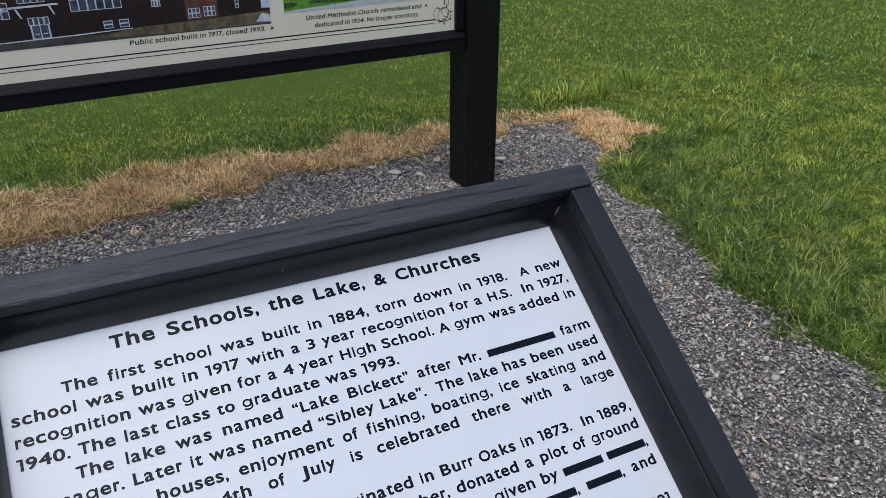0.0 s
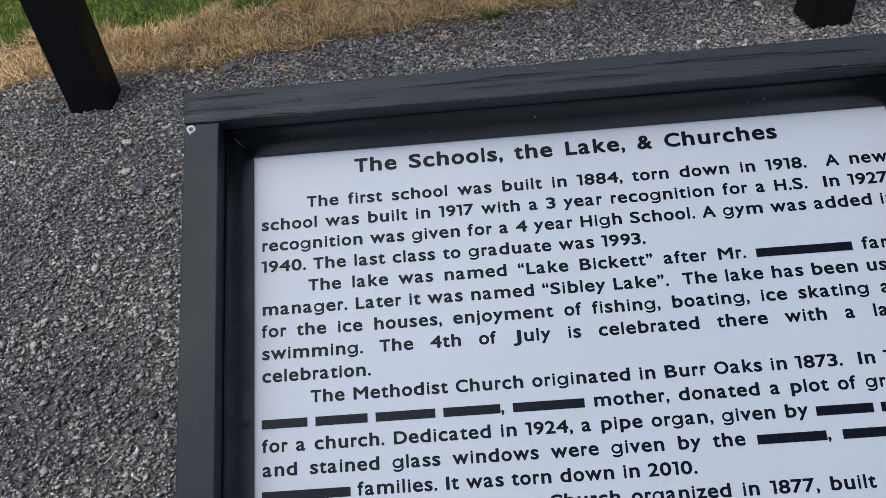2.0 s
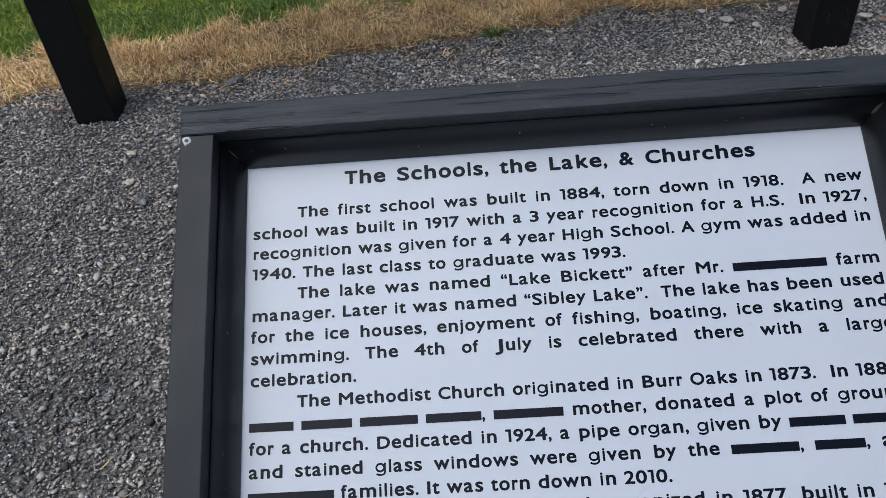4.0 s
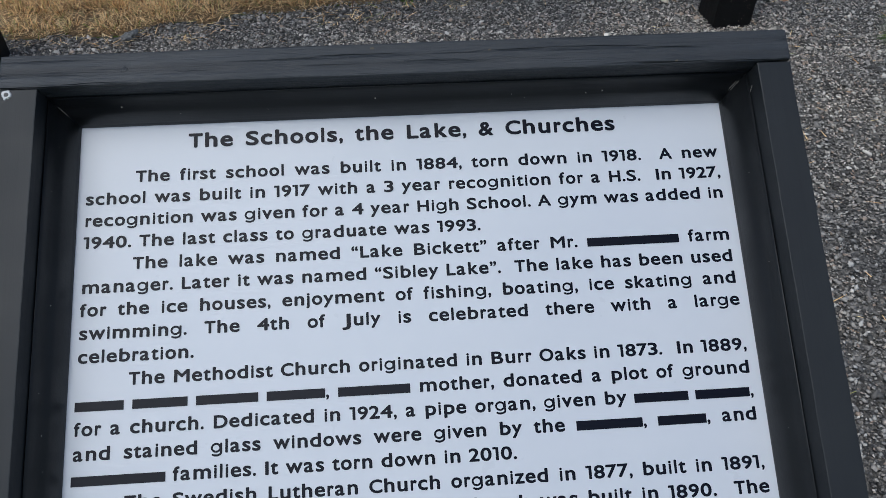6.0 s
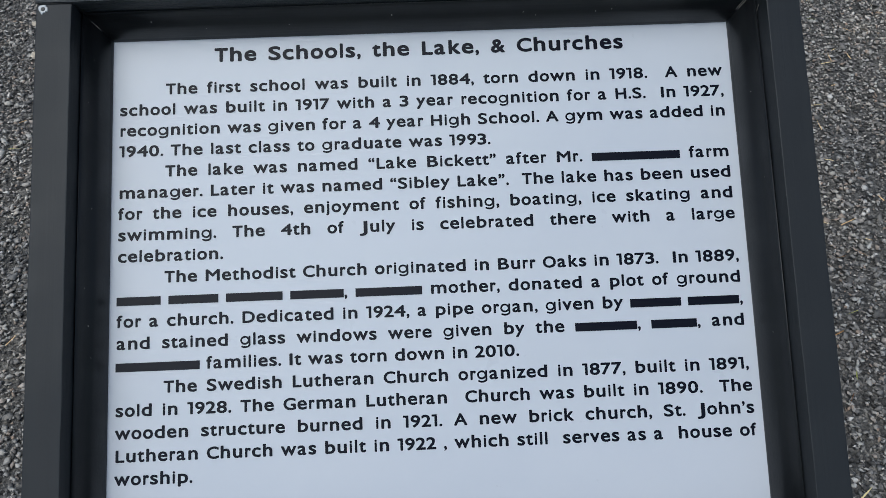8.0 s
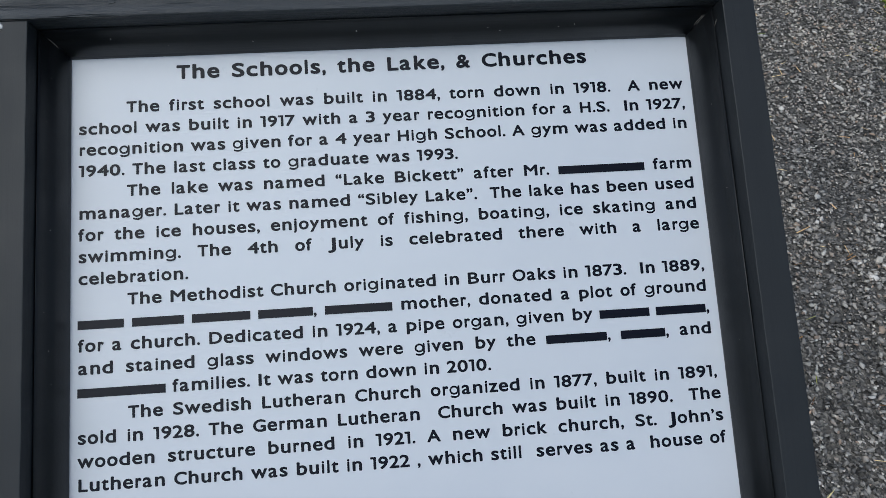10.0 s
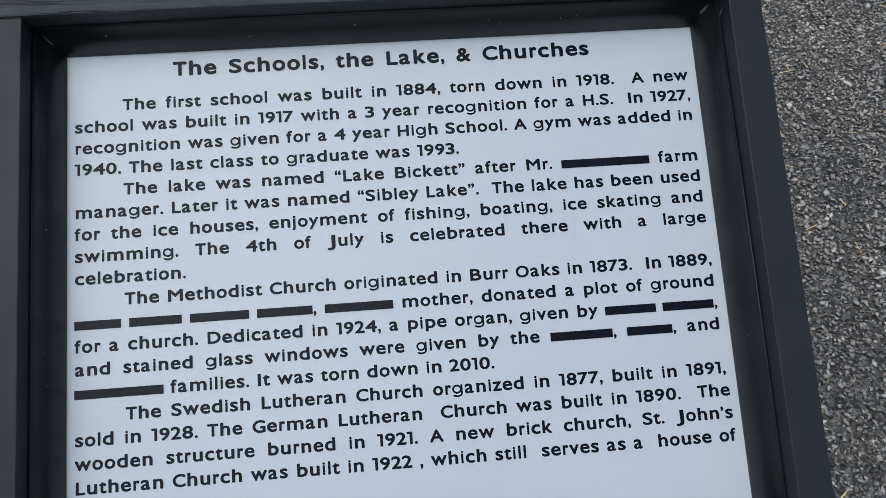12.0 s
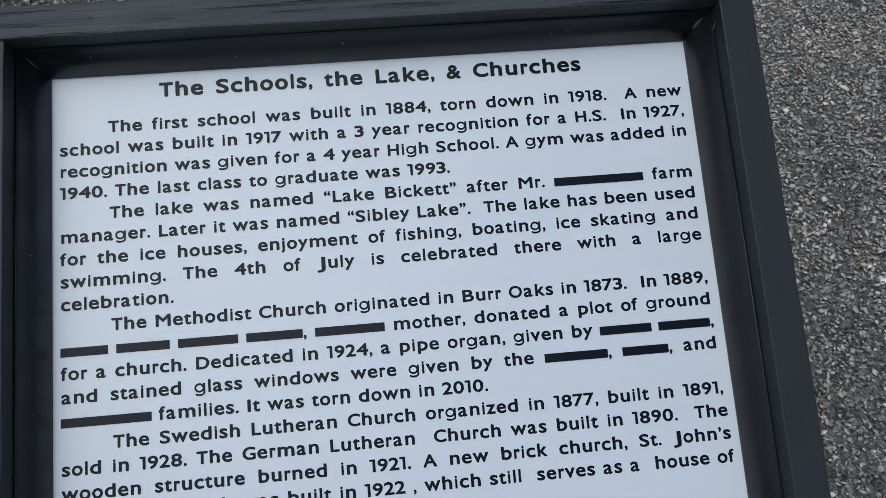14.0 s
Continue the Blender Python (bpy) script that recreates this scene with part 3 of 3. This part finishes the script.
show("printed_sky", rect(0.42, 1.850, 1.22, 1.45), print_sky, 1)
show("printed_drive", [(0.42, 0.737), (1.850, 0.737), (1.850, 0.752), (1.40, 0.757), (0.42, 0.768)], print_drive, 1)
show("printed_yard", [(1.30, 0.747), (1.60, 0.739), (1.850, 0.742), (1.850, 0.780), (1.66, 0.772), (1.42, 0.766)], print_ground, 2)
show("printed_snow_line", [(1.06, 0.7575), (1.27, 0.7605), (1.42, 0.7655), (1.42, 0.768), (1.27, 0.764), (1.06, 0.7605)], print_white, 3)
show("printed_sky_gap", [(1.822, 0.79), (1.850, 0.788), (1.850, 1.22), (1.826, 1.22)], print_sky, 2)
show("printed_puddle", [(1.80, 0.748), (1.85, 0.744), (1.85, 0.768), (1.82, 0.773)], print_white, 3)
show("printed_entry", [(1.584, 0.772), (1.682, 0.776), (1.682, 1.0), (1.584, 1.0)], print_entry, 2)


def printed_window(u0, u1, z0, z1, across, down):
    show("printed_window_frame", rect(u0, u1, z0, z1), print_white, 3)
    w, h = (u1 - u0) / across, (z1 - z0) / down
    for i in range(across):
        for j in range(down):
            b = 0.0021
            show("printed_pane", rect(u0 + i * w + b, u0 + (i + 1) * w - b, z0 + j * h + b, z0 + (j + 1) * h - b), print_glass, 4)


printed_window(1.262, 1.402, 0.828, 0.93, 6, 3)
printed_window(1.130, 1.200, 0.862, 0.95, 4, 3)
printed_window(1.046, 1.104, 0.823, 0.868, 3, 2)
printed_window(1.342, 1.368, 0.772, 0.795, 1, 2)
printed_window(1.386, 1.414, 0.772, 0.795, 1, 2)
printed_window(1.486, 1.512, 0.822, 0.88, 3, 3)
printed_window(1.590, 1.626, 0.778, 0.808, 3, 2)
printed_window(1.638, 1.674, 0.780, 0.810, 3, 2)
printed_window(1.738, 1.750, 0.796, 0.822, 1, 2)
printed_window(1.146, 1.200, 0.800, 0.822, 4, 1)
show("printed_door_frame", rect(1.148, 1.198, 0.762, 0.802), print_white, 3)
for u in (1.1525, 1.1745):
    show("printed_door_leaf", rect(u, u + 0.019, 0.764, 0.799), print_glass, 4)
    show("printed_door_rail", rect(u + 0.0035, u + 0.0155, 0.7745, 0.777), print_white, 5)
show("printed_canopy", [(1.076, 0.848), (1.232, 0.852), (1.232, 0.857), (1.076, 0.854)], print_white, 4)
show("printed_bracket", [(1.118, 0.848), (1.124, 0.848), (1.134, 0.822), (1.130, 0.822)], print_white, 4)
show("printed_bracket", [(1.206, 0.850), (1.212, 0.850), (1.220, 0.826), (1.216, 0.826)], print_white, 4)

# photograph of a church, its lawn and road
church = flat("church_photograph", rect(1.897, 2.41, 0.7645, 1.30), print_lawn, board, 0.0, "printed photograph of a church lawn and road")
flat("printed_road", [(1.897, 0.7645), (2.41, 0.7645), (2.41, 0.80), (2.20, 0.786), (1.897, 0.770)], print_road, church, 0.0004)
flat("printed_hedge", [(1.985, 0.790), (2.06, 0.786), (2.17, 0.787), (2.20, 0.796), (2.10, 0.803), (2.0, 0.800)], print_hedge, church, 0.0005)
flat("printed_hedge", [(1.899, 0.779), (1.93, 0.782), (1.95, 0.790), (1.92, 0.798), (1.899, 0.796)], print_hedge, church, 0.0005)
flat("printed_kerb", [(1.897, 0.7685), (2.133, 0.7715), (2.20, 0.7865), (2.20, 0.789), (2.128, 0.7735), (1.897, 0.7705)], print_white, church, 0.0008)
flat("printed_wall", rect(2.02, 2.36, 0.86, 1.22), print_entry, church, 0.0004)
flat("printed_heaven", rect(1.897, 2.41, 1.22, 1.30), print_sky, church, 0.0006)

# ------------------------------------------------------------------ gravel, straw and grass
rng = np.random.default_rng(7)


def scatter(polygon, density, x0, x1, y0, y1):
    n = int((x1 - x0) * (y1 - y0) * density)
    px, py = rng.uniform(x0, x1, n), rng.uniform(y0, y1, n)
    keep = in_zone(px, py, polygon)
    return px[keep], py[keep]


def turns(n, tilt):
    """Random rotation matrices: any heading, leaning by up to the given angle."""
    a, b, c = rng.uniform(0, 2 * np.pi, n), rng.normal(0, tilt, n), rng.normal(0, tilt, n)
    ca, sa, cb, sb, cc, sc = np.cos(a), np.sin(a), np.cos(b), np.sin(b), np.cos(c), np.sin(c)
    r = np.empty((n, 3, 3))
    r[:, 0] = np.stack([ca * cb, ca * sb * sc - sa * cc, ca * sb * cc + sa * sc], 1)
    r[:, 1] = np.stack([sa * cb, sa * sb * sc + ca * cc, sa * sb * cc - ca * sc], 1)
    r[:, 2] = np.stack([-sb, cb * sc, cb * cc], 1)
    return r


def stones(name, px, py, radius, flatness, z, tilt):
    g = (1 + 5 ** 0.5) / 2
    ico = np.array([(-1, g, 0), (1, g, 0), (-1, -g, 0), (1, -g, 0), (0, -1, g), (0, 1, g), (0, -1, -g), (0, 1, -g), (g, 0, -1), (g, 0, 1), (-g, 0, -1), (-g, 0, 1)]) / (1 + g * g) ** 0.5
    tri = np.array([(0, 11, 5), (0, 5, 1), (0, 1, 7), (0, 7, 10), (0, 10, 11), (1, 5, 9), (5, 11, 4), (11, 10, 2), (10, 7, 6), (7, 1, 8), (3, 9, 4), (3, 4, 2), (3, 2, 6), (3, 6, 8), (3, 8, 9), (4, 9, 5), (2, 4, 11), (6, 2, 10), (8, 6, 7), (9, 8, 1)])
    octa = np.array([(1, 0, 0), (-1, 0, 0), (0, 1, 0), (0, -1, 0), (0.25, 0.2, 1), (-0.2, -0.25, -1)]) * 1.15
    face8 = np.array([(0, 2, 4), (2, 1, 4), (1, 3, 4), (3, 0, 4), (2, 0, 5), (1, 2, 5), (3, 1, 5), (0, 3, 5)])
    verts, tris, start = [], [], 0
    for shape, faces, pick in ((octa, face8, radius < 0.0080), (ico, tri, radius >= 0.0080)):
        n, k = int(pick.sum()), len(shape)
        v = shape[None] * rng.uniform(0.62, 1.3, (n, k, 1)) + rng.normal(0, 0.13, (n, k, 3))
        v = v * np.stack([rng.uniform(0.85, 1.5, n), rng.uniform(0.65, 1.05, n), flatness * rng.uniform(0.65, 1.3, n)], 1)[:, None, :]
        v = np.einsum("nij,nkj->nki", turns(n, tilt), v) * radius[pick][:, None, None]
        v += np.stack([px[pick], py[pick], z[pick]], 1)[:, None, :]
        verts.append(v.reshape(-1, 3))
        tris.append((faces[None] + k * np.arange(n)[:, None, None]).reshape(-1, 3) + start)
        start += n * k
    return mesh_object(name, np.concatenate(verts), np.concatenate(tris), stone_mix)


px, py = scatter(GRAVEL, 15200, -1.75, 2.05, -0.40, 2.52)
hidden = (np.abs(px) < 0.5) & (py < 0.95) & (rng.uniform(0, 1, len(px)) > 0.15)
px, py = px[~hidden], py[~hidden]
ox, oy = scatter(GRAVEL, 2600, -2.9, 2.1, -2.6, 2.5)
outer = (ox < -1.75) | (oy < -0.40)
near_count = len(px)
px, py = np.concatenate([px, ox[outer]]), np.concatenate([py, oy[outer]])
radius = np.clip(rng.lognormal(math.log(0.0036), 0.36, len(px)), 0.0020, 0.0125)
radius[near_count:] *= 1.8
heap = np.array([noise.noise((x * 9, y * 9, 0)) for x, y in zip(px, py)]) * 0.003
z = -0.0035 + heap + radius * 0.15 + rng.uniform(0, 0.0035, len(px))
tagged(stones("gravel", px, py, radius, 0.50, z, 0.38), "loose grey crushed stone gravel with pale chips", "gravel", kind="stuff")


def blades(name, px, py, length, width, lean, bend, mat, heading=None, base_z=0.0):
    """Grass blades: a quad and a bent tip each."""
    n = len(px)
    a = rng.uniform(0, 2 * np.pi, n) if heading is None else heading
    out = np.stack([np.cos(a), np.sin(a)], 1)
    side = np.stack([-np.sin(a), np.cos(a)], 1)
    spin = rng.uniform(-0.9, 0.9, n)[:, None]
    side = side * np.cos(spin) + out * np.sin(spin)
    l, w = length[:, None], width[:, None]
    up0, up1 = np.cos(lean), np.cos(lean + bend)
    o0, o1 = np.sin(lean)[:, None], np.sin(lean + bend)[:, None]
    p0 = np.stack([px, py], 1)
    p1 = p0 + out * o0 * l * 0.55
    p2 = p1 + out * o1 * l * 0.45
    z1 = length * 0.55 * up0
    z2 = np.maximum(z1 + length * 0.45 * up1, 0.003)
    v = np.empty((n, 5, 3))
    v[:, 0, :2], v[:, 1, :2], v[:, 0, 2], v[:, 1, 2] = p0 - side * w * 0.5, p0 + side * w * 0.5, base_z, base_z
    v[:, 2, :2], v[:, 3, :2], v[:, 2, 2], v[:, 3, 2] = p1 + side * w * 0.45, p1 - side * w * 0.45, base_z + z1, base_z + z1
    v[:, 4, :2], v[:, 4, 2] = p2, base_z + z2
    t = np.array([(0, 1, 2), (0, 2, 3), (3, 2, 4)])
    t = (t[None] + 5 * np.arange(n)[:, None, None]).reshape(-1, 3)
    return mesh_object(name, v.reshape(-1, 3), t, mat)


# dead straw: clumps of curled dry blades over lying stems, thinning out over the gravel
tx, ty = scatter(STRAW, 420, -2.3, 2.4, 1.6, 2.8)
deep = np.array([noise.noise((x * 4, y * 4, 3)) for x, y in zip(tx, ty)])
keep = deep > rng.uniform(-0.6, 0.25, len(tx))
tx, ty = tx[keep], ty[keep]
per = 34
spread = rng.normal(0, 0.022, (len(tx), per, 2))
cx, cy = (tx[:, None] + spread[..., 0]).ravel(), (ty[:, None] + spread[..., 1]).ravel()
ch = np.arctan2(spread[..., 1], spread[..., 0]).ravel() + rng.normal(0, 0.7, cx.size)
cl = np.clip(rng.normal(0.75, 0.35, cx.size), 0.05, 1.45)
lx, ly = scatter(STRAW, 7000, -2.3, 2.4, 1.6, 2.8)
fx, fy = scatter([(x, y - 0.13) for x, y in BACK] + STRAW[len(BACK):], 1500, -2.3, 2.4, 1.4, 2.8)
hx, hy = scatter(GRAVEL, 90, 0.75, 1.8, -0.4, 2.3)
ix, iy = scatter(GRAVEL, 40, -1.75, 0.75, -0.4, 2.0)
flat_count = len(lx) + len(fx) + len(hx) + len(ix)
px, py = np.concatenate([cx, lx, fx, hx, ix]), np.concatenate([cy, ly, fy, hy, iy])
n = len(px)
heading = np.concatenate([ch, rng.uniform(0, 2 * np.pi, flat_count)])
lean = np.concatenate([cl, np.clip(rng.normal(1.42, 0.10, flat_count), 1.0, 1.55)])
length = np.concatenate([rng.uniform(0.020, 0.055, cx.size), rng.uniform(0.015, 0.065, len(lx) + len(fx)), rng.uniform(0.012, 0.045, len(hx) + len(ix))])
tagged(blades("dead_grass", px, py, length, rng.uniform(0.0014, 0.0034, n), lean, np.concatenate([rng.uniform(0.1, 1.0, cx.size), rng.uniform(-0.1, 0.2, flat_count)]), straw_mix, heading, 0.005 + rng.uniform(0, 0.010, n)), "dead tan straw grass along the gravel edge", "dry grass", kind="stuff")

# lawn: dense near the path, thinner and broader farther off
LAWN = LAWN_EDGE + SIDE[3:] + [(0.9, -2.6), (9, -2.6), (9, 11), (-9, 11), (-9, 2.0)]
sets = []
for d0, d1, density, wide in ((0, 3.4, 18000, 1.0), (3.4, 5.0, 11500, 1.3), (5.0, 9.5, 2700, 2.2)):
    x, y = scatter(LAWN, density, -3.2 if d1 < 9 else -4.5, 6.0 if d1 < 9 else 7.5, -0.4, 9.0)
    far = np.hypot(x + 0.2, y + 0.75)
    keep = (far >= d0) & (far < d1)
    x, y = x[keep], y[keep]
    sets.append((x, y, np.full(len(x), wide)))
x, y = scatter(LAWN, 620, -7, 9, -4.5, 11)
more_x, more_y = rng.uniform(-7, -2.9, 9000), rng.uniform(-4.5, 2.2, 9000)
below_x, below_y = rng.uniform(-3, 1.2, 4500), rng.uniform(-4.5, -2.5, 4500)
x, y = np.concatenate([x, more_x, below_x]), np.concatenate([y, more_y, below_y])
keep = ~((x > -3.2) & (x < 7.5) & (y > -0.4) & (y < 9.0) & (np.hypot(x + 0.2, y + 0.75) < 9.5))
sets.append((x[keep], y[keep], np.full(int(keep.sum()), 3.0)))
px, py, wide = (np.concatenate(s) for s in zip(*sets))
thick = np.array([noise.noise((x * 17, y * 17, 21)) for x, y in zip(px, py)])
keep = (thick > rng.uniform(-0.9, 0.05, len(px))) | (wide > 1.0)
px, py, wide = px[keep], py[keep], wide[keep]
n = len(px)
patch = np.array([noise.noise((x * 2.1, y * 2.1, 9)) for x, y in zip(px, py)])
clump = np.array([noise.noise((x * 11, y * 11, 4)) for x, y in zip(px, py)])
swirl = np.array([noise.noise((x * 6, y * 6, 14)) for x, y in zip(px, py)])
length = rng.uniform(0.018, 0.052, n) * (1 + 0.5 * patch + 0.8 * clump) * np.where(wide > 1.0, 0.85, 1.0)
comb = 9.0 * swirl + rng.normal(0, 0.9, n)
tagged(blades("lawn_grass", px, py, length, rng.uniform(0.0012, 0.0030, n) * wide, np.clip(rng.normal(0.98, 0.42, n), 0.0, 1.5), rng.uniform(-0.2, 1.4, n), grass_mix, comb, -0.004), "short mown green lawn grass", "grass", kind="stuff")

# longer grass in tufts that lean out over the gravel
ex, ey, eh = [], [], []
edge = [(2.02, 1.85)] + SIDE[2:9]
for (x0, y0), (x1, y1) in zip(edge, edge[1:]):
    k = int(math.hypot(x1 - x0, y1 - y0) * 330)
    f = rng.uniform(0, 1, k)
    off = np.abs(rng.normal(0, 0.40, k)) - 0.015
    tx, ty = x0 + (x1 - x0) * f, y0 + (y1 - y0) * f
    off += np.array([noise.noise((0, b * 6.0, 31)) for b in ty]) * 0.10
    tx, ty = tx + off, ty + off * 0.15
    aim = np.where(off < 0.12, rng.normal(math.pi + 0.35, 0.8, k), rng.uniform(0, 2 * np.pi, k))
    spread = rng.normal(0, 0.013, (k, 30, 2))
    ex.append((tx[:, None] + spread[..., 0]).ravel())
    ey.append((ty[:, None] + spread[..., 1]).ravel())
    eh.append((aim[:, None] + rng.normal(0, 0.75, (k, 30))).ravel())
back_edge = LAWN_EDGE[1:11]
for (x0, y0), (x1, y1) in zip(back_edge, back_edge[1:]):
    k = int(math.hypot(x1 - x0, y1 - y0) * 1800)
    f = rng.uniform(0, 1, k)
    ex.append(x0 + (x1 - x0) * f)
    ey.append(y0 + (y1 - y0) * f + np.abs(rng.normal(0, 0.16, k)) - 0.03)
    eh.append(rng.uniform(0, 6.28, k))
ex, ey, eh = np.concatenate(ex), np.concatenate(ey), np.concatenate(eh)
n = len(ex)
tagged(blades("long_grass", ex, ey, rng.uniform(0.030, 0.100, n), rng.uniform(0.0015, 0.0036, n), np.clip(rng.normal(1.15, 0.36, n), 0.1, 1.52), rng.uniform(0.0, 1.3, n), edge_mix, eh, -0.004), "long unmown grass leaning over the gravel edge", "grass", kind="stuff")


def tuft(x, y, count, length, width, mat, name, label, category):
    a = rng.uniform(0, 2 * np.pi, count)
    r = rng.uniform(0, length * 0.8, count)
    return tagged(blades(name, x + r * np.cos(a), y + r * np.sin(a), rng.uniform(0.5, 1, count) * length, rng.uniform(0.6, 1, count) * width, rng.uniform(0.2, 1.25, count), rng.uniform(0.2, 1.1, count), mat, a, -0.003), label, category)


for x, y, count, length, width in ((0.91, 3.24, 40, 0.06, 0.007), (-0.48, 3.12, 45, 0.07, 0.007), (0.05, 2.11, 70, 0.06, 0.008), (4.26, 2.74, 45, 0.09, 0.010), (-0.9, 2.6, 40, 0.09, 0.010)):
    tuft(x, y, count, length, width, weed_green, "weed", "broad-leaved green weed growing in the grass", "weed")
for x, y, count, length in ((2.20, 2.62, 160, 0.14), (2.45, 2.66, 150, 0.13), (2.02, 2.60, 120, 0.11), (2.75, 2.75, 120, 0.15), (1.86, 1.66, 110, 0.11), (3.6, 2.4, 130, 0.13), (2.6, 1.9, 120, 0.11)):
    tuft(x, y, count, length * 1.15, 0.006, grass_mix, "grass_tuft", "tall tuft of coarse green grass", "grass")


def pebble(x, y, r, squash, mat, name, label, seed):
    bm = bmesh.new()
    bmesh.ops.create_icosphere(bm, subdivisions=3, radius=r)
    for v in bm.verts:
        k = 1 + 0.45 * noise.noise(v.co / r * 1.1 + Vector((seed * 7.3, 0, 0))) + 0.16 * noise.noise(v.co / r * 3.7 + Vector((0, seed * 3.1, 0)))
        v.co = Vector((v.co.x * 1.3 * k, v.co.y * 0.9 * k, v.co.z * squash * k))
    ob = part(name, bm, mat)
    ob.matrix_world = pose(x, y, r * squash * 0.55 + 0.004, 0, 0, seed * 57)
    return tagged(ob, label, "stone")


for i, (x, y, r) in enumerate(((0.93, 2.06, 0.020), (1.16, 2.12, 0.017), (1.02, 2.0, 0.014), (1.42, 2.0, 0.020), (1.38, 2.12, 0.018), (0.86, 2.16, 0.013), (-0.62, 1.62, 0.012), (1.52, 2.2, 0.018), (-1.13, 1.22, 0.013), (-1.18, 1.39, 0.012))):
    pebble(x, y, r, 0.42, pale_stone, "pale_stone", "flat pale tan stone lying on the gravel", i)
for i, (x, y, r) in enumerate(((-0.93, 1.84, 0.027), (-1.06, 1.12, 0.020))):
    pebble(x, y, r, 0.6, dark_stone, "dark_stone", "dark rough stone on the gravel edge", i + 20)


def dead_leaf(x, y, size, turn, seed):
    bm = bmesh.new()
    ring = []
    for i in range(14):
        a = i / 14 * 2 * math.pi
        r = size * (0.62 + 0.38 * abs(math.cos(2.5 * a)))
        ring.append(bm.verts.new((r * math.cos(a), r * 0.8 * math.sin(a), size * 0.25 * noise.noise((math.cos(a) * 2, math.sin(a) * 2, seed)) + 0.010)))
    mid = bm.verts.new((0, 0, 0.004))
    for i in range(14):
        bm.faces.new((mid, ring[i], ring[(i + 1) % 14]))
    bmesh.ops.solidify(bm, geom=bm.faces[:], thickness=0.0006)
    ob = part("dead_leaf", bm, leaf_brown)
    ob.matrix_world = pose(x, y, 0.006, 0, 0, turn)
    tagged(ob, "curled reddish brown dead leaf on the ground", "leaf")


for i, (x, y, s, turn) in enumerate(((0.05, 2.10, 0.022, 20), (1.40, 2.05, 0.024, 70), (1.33, 2.18, 0.018, 120), (1.46, 1.95, 0.020, 200), (-0.87, 1.16, 0.012, 50), (-0.70, 0.30, 0.013, 150), (-1.55, 1.72, 0.018, 10))):
    dead_leaf(x, y, s, turn, i)
